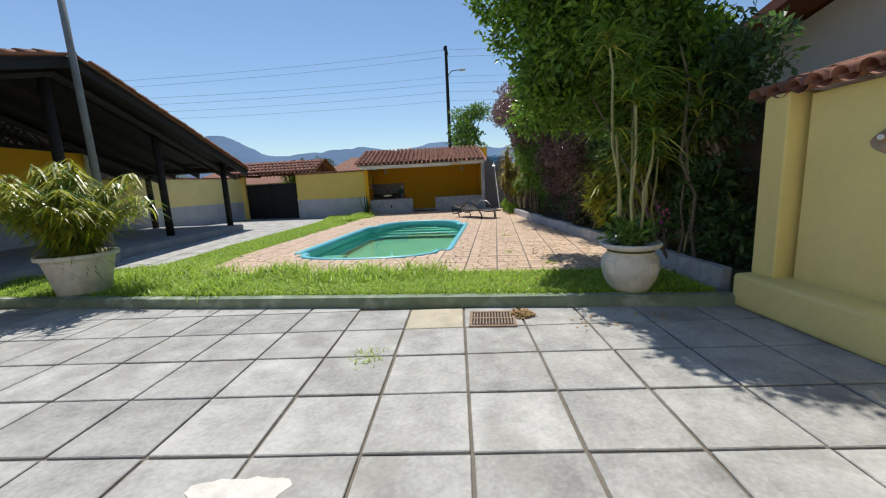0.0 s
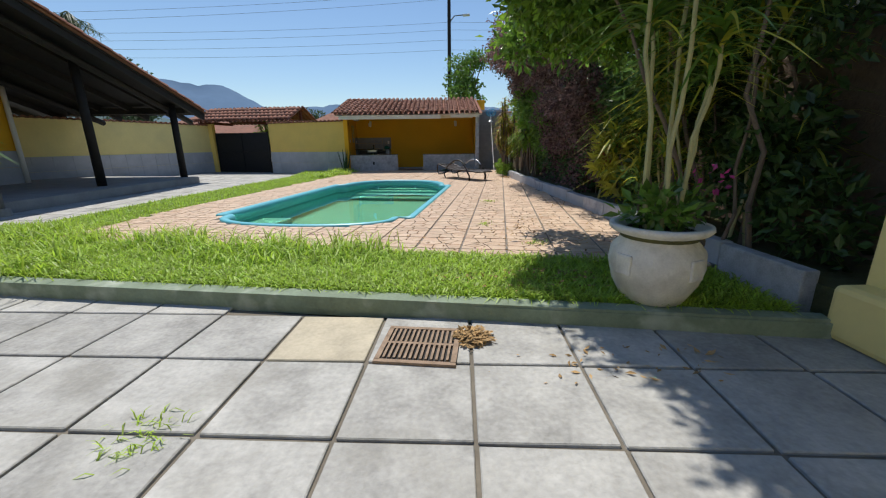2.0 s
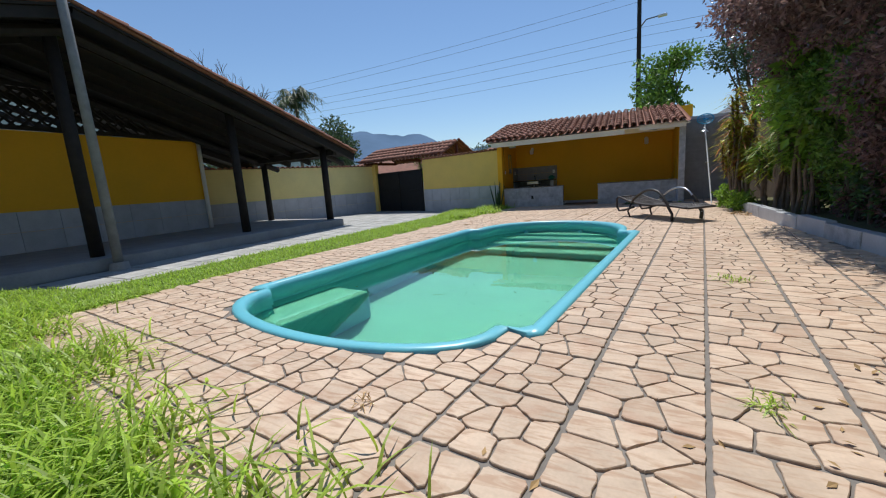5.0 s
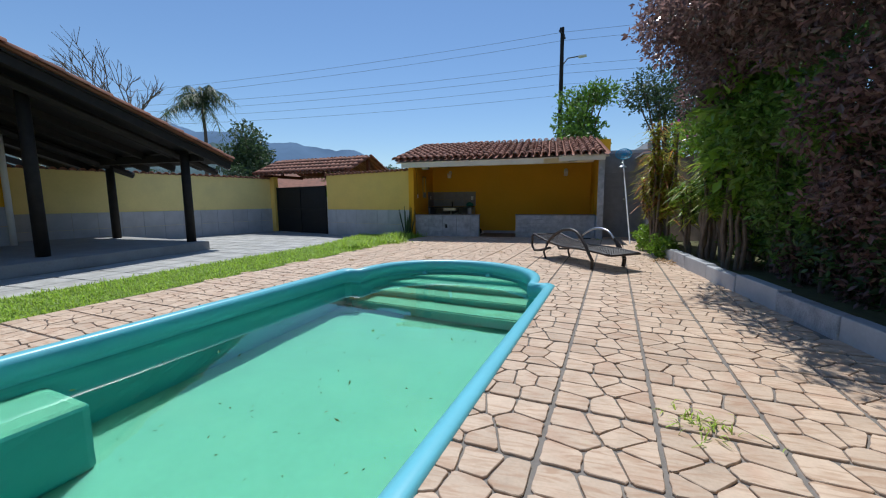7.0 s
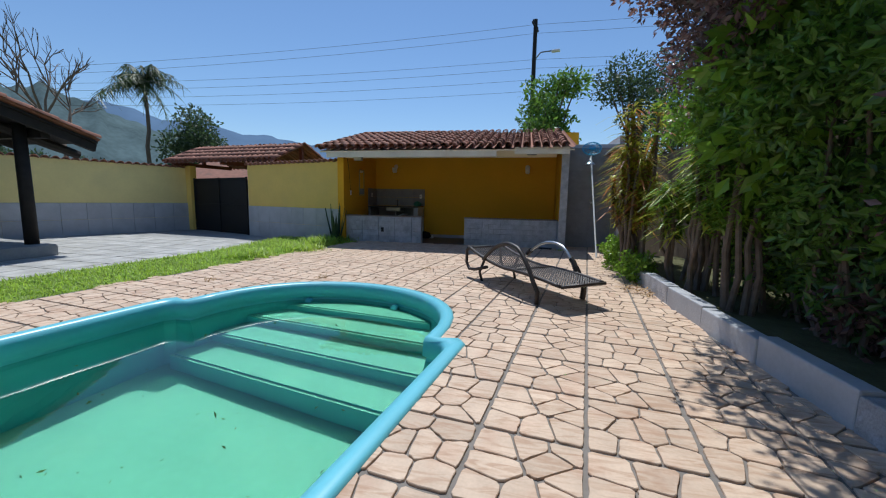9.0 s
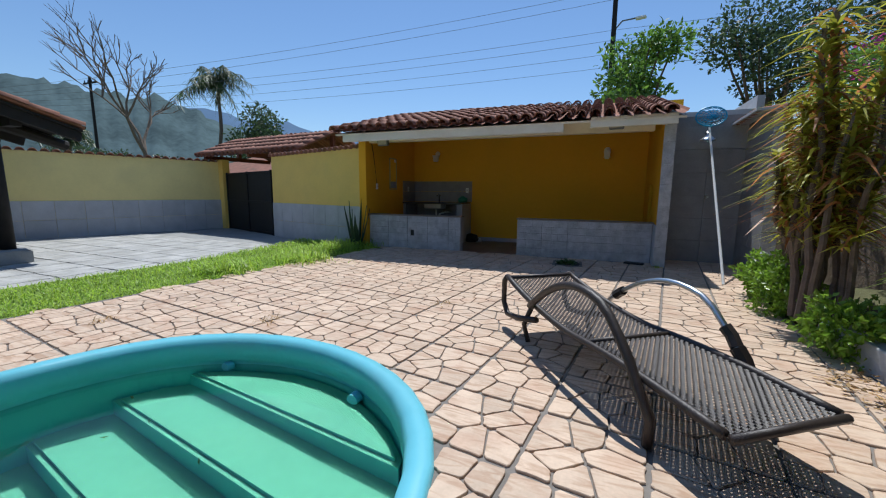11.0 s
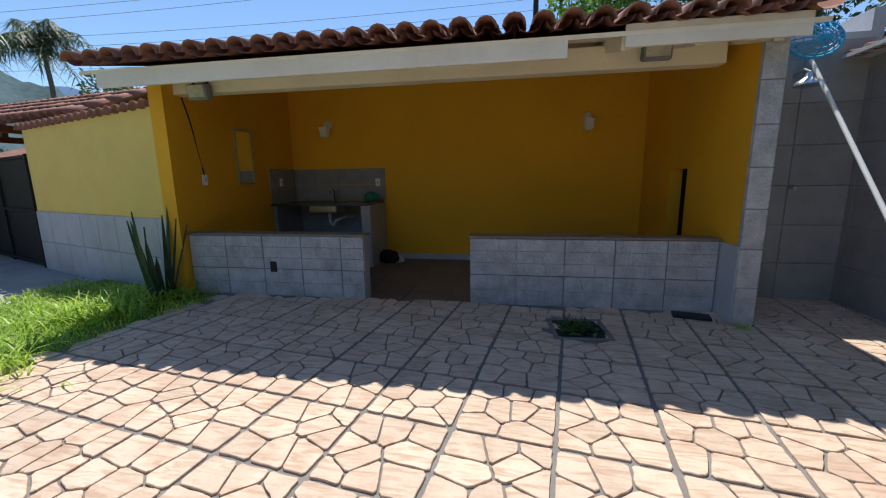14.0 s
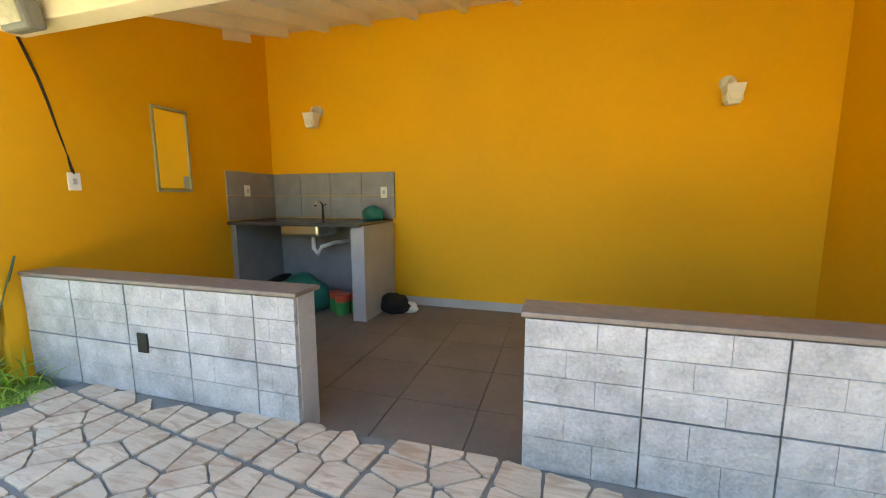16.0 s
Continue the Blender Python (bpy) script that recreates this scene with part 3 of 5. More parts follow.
# ---- carport: ridge across, falling both ways, dark timber ----
carport = thing("carport", label="open carport with black timber posts and a terracotta tile roof", category="carport")
RIDGE, EAVE, EAVE2 = (5.9, 4.2), (12.8, 2.12), (-1.0, 2.12)
XV, XB = -8.1, -14.2
for (ya, za), (yb, zb) in ((RIDGE, EAVE), (RIDGE, EAVE2)):
    L_ = math.hypot(yb - ya, zb - za)
    s = 1 if yb > ya else -1
    bm = BM()
    vs = [bm.verts.new(q) for q in ((XV, ya, za), (XB, ya, za), (XB, yb, zb), (XV, yb, zb), (XV, ya, za - 0.04), (XB, ya, za - 0.04), (XB, yb, zb - 0.04), (XV, yb, zb - 0.04))]
    for f in ((0, 1, 2, 3), (7, 6, 5, 4), (0, 3, 7, 4), (3, 2, 6, 7), (2, 1, 5, 6)):
        bm.faces.new([vs[i] for i in f])
    part("roof_boarding", bm, M_BLACKW, carport)
    for i in range(9):
        x = XV - 0.08 - i * 0.93
        bm = BM()
        q = Matrix.Translation((x, (ya + yb) / 2, (za + zb) / 2 - 0.13)) @ Matrix.Rotation(math.atan2(zb - za, yb - ya), 4, "X") if s > 0 else Matrix.Translation((x, (ya + yb) / 2, (za + zb) / 2 - 0.13)) @ Matrix.Rotation(-math.atan2(zb - za, ya - yb), 4, "X")
        bmesh.ops.create_cube(bm, size=1, matrix=q @ Matrix.Diagonal((0.08, L_ - 0.02, 0.16, 1)))
        part("rafter", bm, M_BLACKW, carport)
    if s > 0:
        TM = Matrix.Translation((XV + 0.02, yb, zb + 0.01)) @ pose(0, 0, 0, 0, 0, 180) @ Matrix.Rotation(math.atan2(za - zb, yb - ya), 4, "X")
    else:
        TM = Matrix.Translation((XB, yb, zb + 0.01)) @ Matrix.Rotation(math.atan2(za - zb, ya - yb), 4, "X")
    tiled_roof(carport, TM, XV - XB, L_, 0.24, 0.38, joined=True)
for x, y, top in (((-8.55, 11.8, 2.3), (-8.9, 9.03, 3.1), (-8.75, 5.8, 4.0), (-11.6, 12.2, 2.2), (-8.9, 1.0, 2.6))):
    bm = BM()
    cyl(bm, (x, y, 0.09), (x, y, top), 0.105, 0.095, 14)
    part("post", bm, M_BLACKW, carport, smooth=True)
for x in (-8.65, -11.6):
    for (ya, za), (yb, zb) in ((RIDGE, EAVE), (RIDGE, EAVE2)):
        bm = BM()
        tube(bm, [(x, ya, za - 0.28), (x, yb, zb - 0.26)], 0.09, 8)
        part("sloping_beam", bm, M_BLACKW, carport)
bm = BM()
box(bm, -10.1, 12.0, 2.16, 3.7, 0.14, 0.18)
part("tie_beam", bm, M_BLACKW, carport)

# house wall behind the carport, with its timber lattice
HX = -12.1
bm = BM()
wall_run(bm, (HX, 10.3), (HX, -6), -0.2, 2.75, -0.2)
hw = tagged(part("wall_house", bm, M_OCHRE), "ochre house wall with a grey dado, behind the carport", "wall", kind="structure")
dado(hw, (HX, -2), (HX, 10.28), 0.1, 1.0, 17, 0.02)
bm = BM()
cyl(bm, (HX + 0.07, 10.24, 0.1), (HX + 0.07, 10.24, 2.75), 0.06, seg=10)
tagged(part("drain_pipe", bm, M_PLAST, smooth=True), "white plastic rain pipe on the house wall", "pipe")
lattice = thing("timber_lattice", label="black timber lattice above the house wall", category="lattice")
for s in (1, -1):
    bm = BM()
    for i in range(52):
        y0 = -1.6 + i * 0.2
        box(bm, HX + 0.05 + 0.02 * s, y0, 3.28, 0.02, 0.05, 1.3, Matrix.Rotation(radians(45 * s), 4, "X"))
    part("slats", bm, M_BLACKW, lattice)["kind"] = "stuff"
for z in (2.8, 3.72):
    bm = BM()
    box(bm, HX + 0.05, 4.0 if z < 3 else 4.6, z, 0.09, 12.4 if z < 3 else 6.0, 0.09)
    part("rail", bm, M_BLACKW, lattice)
pole = thing("metal_pole", label="tall grey weathered metal pole beside the carport", category="pole")
bm = BM()
cyl(bm, (-7.98, 5.75, -0.12), (-8.0, 5.72, 6.6), 0.075, 0.06, 12)
part("shaft", bm, M_POLE, pole, smooth=True)
bm = BM()
cyl(bm, (-7.98, 5.75, -0.13), (-7.98, 5.75, 0.03), 0.15, 0.13, 14)
part("footing", bm, M_PAVE, pole)

# ---- the pool ----
pool = thing("swimming_pool", label="fibreglass pool with a blue edge, half-full of green water", category="pool")
bm = BM()
prof = ((0.075, -0.03), (0.072, 0.008), (0.055, 0.022), (0.01, 0.024), (-0.035, 0.012), (-0.05, -0.03), (-0.055, -0.14), (-0.02, -0.15), (-0.03, -0.19))
rings = [[bm.verts.new((x, y, z)) for x, y in pool_outline(o)] for o, z in prof]
for A, B in zip(rings, rings[1:]):
    for i in range(len(A)):
        j = (i + 1) % len(A)
        bm.faces.new((A[i], A[j], B[j], B[i]))
bmesh.ops.recalc_face_normals(bm, faces=bm.faces)
part("rim", bm, M_RIM, pool, "glossy blue rounded edge", smooth=True)
bm = BM()
rings = [[bm.verts.new((x, y, z)) for x, y in pool_outline(o)] for o, z in ((-0.03, -0.18), (-0.05, -0.35), (-0.08, -0.9), (-0.11, -1.28))]
for A, B in zip(rings, rings[1:]):
    for i in range(len(A)):
        j = (i + 1) % len(A)
        bm.faces.new((A[j], A[i], B[i], B[j]))
bmesh.ops.recalc_face_normals(bm, faces=bm.faces)
bmesh.ops.reverse_faces(bm, faces=bm.faces)
part("shell", bm, M_POOLT, pool, "teal side walls", smooth=False)
bm = BM()
box(bm, POOL_C.x, POOL_C.y, -1.3, 3.1, 6.9, 0.06, Matrix.Rotation(-math.atan2(DIR.x, DIR.y), 4, "Z"))
part("floor", bm, M_POOL, pool)


def teal_sides(ob):
    """Shade put into teal upright faces; green film and painted sun on level ones."""
    ob.data.materials.append(M_POOLT)
    for f in ob.data.polygons:
        f.material_index = 0 if f.normal.z > 0.75 else 1


for i, (v0, z) in enumerate(((2.78, -0.24), (2.4, -0.44), (2.0, -0.68), (1.6, -0.92))):
    pts = []
    for k in range(17):
        a = math.pi * k / 16
        x, yy = math.cos(a) * (PLW - 0.04), PL + math.sin(a) ** 0.8 * (PE - PL - 0.05)
        if yy >= v0:
            pts.append((x, yy))
    half = (PLW - 0.04) * math.sqrt(max(0.05, 1 - max(0, (v0 - PL) / (PE - PL)) ** 2)) if v0 > PL else PLW - 0.02
    ring = [(half, v0)] + [p for p in pts if abs(p[0]) < half] + [(-half, v0)]
    bm = BM()
    prism(bm, [tuple(POOL_C + PERP * x + DIR * y) for x, y in ring], -1.25, z)
    bmesh.ops.bevel(bm, geom=[e for e in bm.edges if min(v.co.z for v in e.verts) > z - 0.01], offset=0.03, segments=2, affect="EDGES")
    bmesh.ops.recalc_face_normals(bm, faces=bm.faces)
    teal_sides(part("step", bm, M_POOL, pool))
for cx, cy, sx, sy in ((-1.19, -2.35, 0.62, 1.25), (1.21, -2.45, 0.58, 0.85)):
    bm = BM()
    c = POOL_C + PERP * cx + DIR * cy
    box(bm, c.x, c.y, -0.81, sx, sy, 0.95, Matrix.Rotation(-math.atan2(DIR.x, DIR.y), 4, "Z"), bevel=0.06)
    teal_sides(part("bench", bm, M_POOL, pool, "moulded seat under the water"))
for x, y, z in ((0.35, 3.12, -0.2), (-0.75, 2.98, -0.2)):
    c = POOL_C + PERP * x + DIR * y
    bm = BM()
    cyl(bm, (c.x, c.y, z), (c.x - 0.004, c.y - 0.05, z), 0.045, 0.04, 14)
    part("inlet", bm, M_RIM, pool)
bm = BM()
vs = [bm.verts.new((x, y, -0.2)) for x, y in pool_outline(-0.045)]
f = bm.faces.new(vs)
f.normal_update()
if f.normal.z < 0:
    f.normal_flip()
water = part("water", bm, M_WATER, pool, "still green water with floating specks")
water.visible_shadow = False


# ---- plants ----
def leaves(name, material, blobs, size, parent=None, seed=1, aspect=0.45, droop=0.0, label="", flat=1.0):
    """Many small folded leaves, scattered through lumps (x, y, z, rx, ry, rz, count); denser towards each lump's skin."""
    r = np.random.RandomState(seed)
    V, F = [], []
    for cx, cy, cz, rx, ry, rz, n in blobs:
        d = r.normal(size=(n, 3))
        d /= np.linalg.norm(d, axis=1)[:, None]
        rad = (0.35 + 0.65 * r.rand(n) ** 0.5) * (0.8 + 0.3 * np.sin(d[:, 0] * 5 + cx * 7) * np.cos(d[:, 2] * 6 + cy * 3))
        c = d * rad[:, None] * (rx, ry, rz) + (cx, cy, cz)
        ax = d * 0.6 + r.normal(size=(n, 3)) * 0.7
        ax[:, 2] = (ax[:, 2] - droop) * flat
        ax /= np.linalg.norm(ax, axis=1)[:, None]
        sd = np.cross(ax, r.normal(size=(n, 3)))
        sd[:, 2] *= flat
        sd /= np.linalg.norm(sd, axis=1)[:, None]
        nn = np.cross(ax, sd)
        L = size * (0.6 + 0.8 * r.rand(n))[:, None]
        w = L * aspect * 0.5
        V.append(np.stack([c, c + ax * L * 0.5 + sd * w + nn * w * 0.3, c + ax * L, c + ax * L * 0.5 - sd * w + nn * w * 0.3], 1).reshape(-1, 3))
    V = np.concatenate(V)
    q = np.arange(len(V)).reshape(-1, 4)
    F = np.concatenate([q[:, [0, 1, 2]], q[:, [0, 2, 3]]])
    return part(name, (V.tolist(), F.tolist()), material, parent, label)


def blades(name, material, base, length, width, lean, parent=None, seed=1, segs=3, up=0.7, spread=None):
    """Long arching leaves from base points (n x 3)."""
    r = np.random.RandomState(seed)
    base = np.asarray(base, float)
    n = len(base)
    a = r.rand(n) * 2 * math.pi
    out = np.stack([np.cos(a), np.sin(a), 0 * a], 1)
    sd = np.stack([-np.sin(a), np.cos(a), 0 * a], 1)
    L = (length * (0.55 + 0.7 * r.rand(n)))[:, None]
    le = (lean * (0.4 + 0.9 * r.rand(n)))[:, None]
    rows = []
    for k in range(segs + 1):
        t = k / segs
        p = base + out * L * le * t ** 1.6 + np.array([0, 0, 1]) * L * (up * t * 1.2 - le * 0.75 * t ** 2.2)
        w = width * (1 - t) ** 0.6 * (0.75 + 0.5 * (t > 0)) * (0.7 + 0.6 * r.rand(n))[:, None]
        rows.append(np.stack([p - sd * w, p + sd * w], 1))
    V = np.stack(rows, 1).reshape(-1, 3)
    m = (segs + 1) * 2
    q = (np.arange(n) * m)[:, None]
    F = np.concatenate([q + np.array([[2 * k, 2 * k + 1, 2 * k + 3, 2 * k + 2]]) for k in range(segs)])
    return part(name, (V.tolist(), F.tolist()), material, parent)


def trunk(bm, p, q, r0, r1, wob=0.05, seed=0, n=6):
    r = random.Random(seed)
    p, q = Vector(p), Vector(q)
    pts = [p.lerp(q, i / n) + Vector((r.uniform(-wob, wob), r.uniform(-wob, wob), 0)) * (0 < i < n) for i in range(n + 1)]
    tube(bm, pts, r0, 7, r_end=r1)


# grass: one mat of blades over the lawn, with taller tufts
LAWN = [(-7.2, 2.64), (-0.5, 1.54), (2.08, 1.14), (2.2, 2.18), (-4.88, 3.4), (-4.72, 6.5), (-3.5, 15.2), (-5.9, 15.7), (-5.45, 12.7), (-5.95, 7.0), (-6.05, 4.6), (-8.2, 4.0)]
r = np.random.RandomState(3)
near, mid, tuft = [], [], []
while len(near) < 38000:
    p = (r.uniform(-5.2, 2.1), r.uniform(1.1, 4.6))
    if inside(p, LAWN):
        near.append((*p, -0.03))
while len(mid) < 24000:
    p = (r.uniform(-8.2, -3.4), r.uniform(2.4, 15.7))
    if inside(p, LAWN):
        mid.append((*p, -0.03))
for cx, cy, n in ((-3.4, 3.2, 160), (-3.0, 3.0, 110), (-1.9, 2.75, 150), (-1.0, 2.7, 120), (-2.4, 2.75, 110), (-4.4, 3.3, 160), (-4.9, 2.7, 160), (-1.5, 2.6, 80), (-3.9, 2.4, 140), (-4.2, 14.6, 260), (-3.9, 13.4, 200), (-4.3, 12.3, 160), (-6.2, 3.2, 200), (-5.2, 3.6, 200), (-4.1, 15.1, 200)):
    q = r.normal(size=(n * 2, 2)) * 0.2
    tuft += [(cx + a, cy + b, -0.03) for a, b in q]
grass = tagged(blades("lawn_grass", M_GRASS, near, 0.15, 0.0058, 0.8, seed=5, segs=3), "lush green unmown lawn grass", "grass", kind="stuff")
tagged(blades("strip_grass", M_GRASS, mid, 0.13, 0.006, 0.7, seed=6, segs=2), "green grass strip between deck and yard", "grass", kind="stuff")
tagged(blades("tall_grass", M_GRASS, tuft, 0.36, 0.007, 0.75, seed=7, segs=4), "tall tufts of uncut grass at the deck", "grass", kind="stuff")
weeds = [(-1.42, 0.25, 0.16, 60), (0.42, 4.0, 0.09, 40), (0.85, 3.75, 0.1, 30), (0.86, 2.95, 0.1, 50), (0.75, 6.1, 0.14, 60), (-2.1, 10.95, 0.1, 26), (-3.4, 10.4, 0.09, 24), (-0.95, 12.0, 0.1, 20), (1.3, 15.02, 0.06, 40), (-1.2, 3.5, 0.06, 14)]
for x, y, s, n in weeds:
    z = ZP if y < 1 else -0.005
    q = r.normal(size=(n, 2)) * s * 0.5
    tagged(blades("weed_tuft", M_GRASS if n > 35 else M_DRY, [(x + a, y + b, z) for a, b in q], 0.09, 0.004, 1.0, seed=int(n), segs=2), "small weed tuft growing from a paving joint", "weed", kind="stuff")

# the hedge and the plants in the bed
hedge = thing("hedge", label="tall mixed hedge of dark green and purple-brown leaves", category="hedge")
rr = random.Random(8)
core, green, purple, fresh, top = [], [], [], [], []
for i in range(27):
    y = 5.7 + i * 0.2
    lean = 0.16 * math.sin(i * 0.9)
    for z in (0.55, 1.2, 1.9, 2.6, 3.2):
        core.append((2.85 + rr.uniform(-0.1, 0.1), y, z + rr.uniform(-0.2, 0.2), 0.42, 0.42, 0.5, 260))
        face = (2.78 if z < 0.8 else 2.55 if z < 1.4 else 2.6 - 0.2 * z) + lean * 0.5 + rr.uniform(-0.12, 0.12)
        if z < 2.3 and y > 8.8 - 0.9 * (z - 1.2):
            (fresh if y > 10.0 and rr.random() < 0.75 else green).append((face + 0.08, y, z + rr.uniform(-0.25, 0.25), 0.32, 0.3, 0.4, 520))
        else:
            purple.append((face, y, z + rr.uniform(-0.25, 0.25), 0.36, 0.3, 0.42, 430))
    for _ in range(2):
        if 6.8 < y < 10.5:
            top.append((rr.uniform(1.2, 1.95), y + rr.uniform(-0.1, 0.1), rr.uniform(2.7, 3.6), 0.42, 0.36, 0.36, 330))
    top.append((rr.uniform(1.6, 2.5), y, 3.5 + rr.uniform(-0.25, 0.5) + 0.25 * math.sin(i * 0.7), 0.42, 0.36, 0.36, 520))
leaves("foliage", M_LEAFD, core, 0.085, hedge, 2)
leaves("green_foliage", M_LEAF, green, 0.075, hedge, 6, label="mid green lower leaves")
leaves("purple_foliage", M_LEAFR, purple, 0.07, hedge, 3, label="glossy purple-brown leaves")
leaves("light_foliage", M_LEAFL, fresh, 0.07, hedge, 4, label="fresh light green leaves")
leaves("crest", M_LEAFR, top, 0.07, hedge, 5, label="purple-brown leaves along the ragged top")
bm = BM()
for i in range(30):
    y = 5.5 + i * 0.185
    trunk(bm, (2.75 + rr.uniform(-0.15, 0.15), y, 0.05), (2.75 + rr.uniform(-0.3, 0.3), y + rr.uniform(-0.3, 0.3), 1.9), 0.022, 0.008, 0.06, i)
part("stems", bm, M_BARK, hedge)["kind"] = "stuff"

# large tree over the pot, with its cane stems
tree = thing("garden_tree", label="leafy green tree with thin stems over the bed", category="tree")
bm = BM()
for i in range(4):
    a = i * 1.6
    trunk(bm, (2.45 + 0.16 * math.cos(a), 2.35 + 0.3 * math.sin(a), 0.08), (2.1 + 0.75 * math.cos(a), 2.8 + 0.7 * math.sin(a), 2.7 + 0.4 * math.sin(i * 2.1)), 0.024, 0.012, 0.07, i)
part("trunk", bm, M_BARK, tree, "clump of thin brown stems")
tb = []
for i in range(60):
    a, e = rr.uniform(0, 6.28), rr.uniform(-0.5, 1.0)
    rad = rr.uniform(0.4, 1.25)
    tb.append((1.75 + rad * math.cos(a) * 1.35, 3.05 + rad * math.sin(a) * 0.8, 3.05 + e * 0.95, 0.42, 0.4, 0.34, 400))
for i in range(16):
    tb.append((0.85 + rr.uniform(0, 1.6), 3.4 + rr.uniform(-0.4, 0.9), rr.uniform(2.15, 2.8), 0.4, 0.4, 0.33, 560))
for i in range(26):
    tb.append((1.0 + rr.uniform(0, 1.6), 2.5 + rr.uniform(-0.6, 0.9), rr.uniform(3.5, 4.5), 0.45, 0.45, 0.36, 420))
# Unseen high lumps, added so that the crown's shade reaches the patio.
for i in range(26):
    tb.append((rr.uniform(0.6, 1.7), rr.uniform(1.5, 2.5), rr.uniform(3.9, 4.5), 0.4, 0.4, 0.3, 420))
for i in range(13):
    tb.append((rr.uniform(0.35, 0.9), rr.uniform(2.7, 3.6), rr.uniform(3.3, 4.5), 0.4, 0.4, 0.34, 380))
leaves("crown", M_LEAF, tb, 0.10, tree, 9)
# The dark leaf colour stands in for shade behind the stems.
leaves("undergrowth", M_LEAFD, [(2.75 + rr.uniform(-0.15, 0.2), 1.75 + (i % 17) * 0.24, rr.uniform(0.4, 2.6), 0.4, 0.4, 0.5, 440) for i in range(30)], 0.11, tree, 8, label="foliage behind the stems, shade put into its dark green")
# Offset crown copy in a brighter green, painting sunlight onto the leaves.
leaves("crown_light", M_LEAFL, [(x - 0.08, y - 0.08, z + 0.06, 0.46, 0.46, 0.36, 210) for x, y, z, *_ in tb], 0.10, tree, 10, label="brighter leaves, sunlight put into their colour")
pp = thing("cane_palm", label="clump of cane palms with long narrow leaves in the bed", category="palm")
bm = BM()
base = []
for i in range(34):
    x, y = 2.5 + rr.uniform(-0.2, 0.4), 2.9 + rr.uniform(-0.8, 2.6)
    top = (x + rr.uniform(-0.35, 0.25), y + rr.uniform(-0.3, 0.3), rr.uniform(0.9, 2.5))
    bm = BM()
    trunk(bm, (x, y, 0.05), top, 0.016, 0.01, 0.05, 40 + i)
    part("stem", bm, M_BARK if i % 3 else M_CANE, pp)
    base += [(top[0], top[1], top[2] - 0.5 * k / 34) for k in range(34)]
blades("fronds", M_LEAF, base, 0.62, 0.016, 0.95, pp, 11, 4, 0.55)
blades("yellow_fronds", M_LEAFY, base, 0.6, 0.016, 1.0, pp, 12, 4, 0.5)
cr = thing("croton_bush", label="croton bush with yellow and orange leaves", category="shrub")
leaves("leaves", M_LEAFY, [(2.45, 4.9, 0.85, 0.32, 0.4, 0.45, 380), (2.5, 4.7, 0.5, 0.25, 0.3, 0.3, 120)], 0.2, cr, 13, 0.3)
leaves("orange_leaves", M_LEAFO, [(2.6, 5.0, 1.0, 0.3, 0.35, 0.35, 130)], 0.2, cr, 14, 0.3)
bm = BM()
for i in range(5):
    trunk(bm, (2.55, 4.85, 0.05), (2.5 + 0.12 * math.cos(i), 4.85 + 0.15 * math.sin(i), 0.8), 0.015, 0.008, 0.03, i)
part("stems", bm, M_BARK, cr)["kind"] = "stuff"


def dracaena(x, y, n, h, seed, m1=M_LEAF, m2=M_LEAFO, label=""):
    ob = thing("dracaena", x, y, 0.08, 0, label or "dracaena with bare grey stems and reddish spiky heads", "shrub", "dracaenas in the bed")
    q = random.Random(seed)
    b1 = []
    for i in range(n):
        a = q.uniform(0, 6.28)
        top = (0.45 * math.cos(a) * q.random(), 0.45 * math.sin(a) * q.random(), h * q.uniform(0.45, 1.05))
        bm = BM()
        trunk(bm, (0.15 * math.cos(a), 0.15 * math.sin(a), 0), top, 0.03, 0.016, 0.05, seed + i, 5)
        part("stem", bm, M_BARK, ob)
        b1 += [(top[0] * (1 - 0.4 * k / 110), top[1] * (1 - 0.4 * k / 110), top[2] * (1 - 0.55 * k / 110)) for k in range(110)]
    blades("spiky_leaves", m1, b1, 0.36, 0.017, 0.9, ob, seed, 3, 0.5)
    blades("tip_leaves", m2, b1[::3], 0.38, 0.017, 1.0, ob, seed + 1, 3, 0.45)
    return ob


dracaena(2.42, 10.9, 8, 2.5, 21, M_LEAFL, M_LEAFY, "dracaena with bare grey stems and yellow-green spiky heads")
dracaena(2.45, 11.5, 8, 2.3, 23, M_LEAFL, M_LEAFY, "dracaena with bare grey stems and yellow-green spiky heads")
dracaena(2.12, 12.5, 11, 2.3, 25, M_LEAFY, M_LEAFO)
dracaena(2.25, 13.2, 10, 2.1, 27, M_LEAFY, M_LEAFO)
dracaena(2.5, 10.2, 8, 2.7, 29, M_LEAFL, M_LEAFL, "dracaena with bare grey stems and bright green spiky heads")
bg = thing("broadleaf_shrub", label="bright broad-leaved shrub hanging over the bed", category="shrub")
leaves("leaves", M_LEAFL, [(2.25, 9.75, 2.25, 0.45, 0.5, 0.55, 380), (2.35, 9.9, 1.6, 0.35, 0.4, 0.45, 150)], 0.2, bg, 31, 0.5)
bm = BM()
for i in range(6):
    trunk(bm, (2.7, 9.35, 0.05), (2.6 + 0.2 * math.cos(i), 9.4 + 0.3 * math.sin(i), 2.1), 0.022, 0.01, 0.05, i)
part("stems", bm, M_BARK, bg)["kind"] = "stuff"
for x, y, h in ((2.05, 12.9, 0.3), (2.02, 11.9, 0.26), (2.1, 13.5, 0.33)):
    ob = thing("low_bush", label="low bushy bright green plant spilling over the kerb", category="shrub", group="low bushes at the kerb")
    leaves("leaves", M_LEAFL, [(x, y, h * 0.75, 0.3, 0.34, h, 1500)], 0.05, ob, int(y * 10), 0.6)
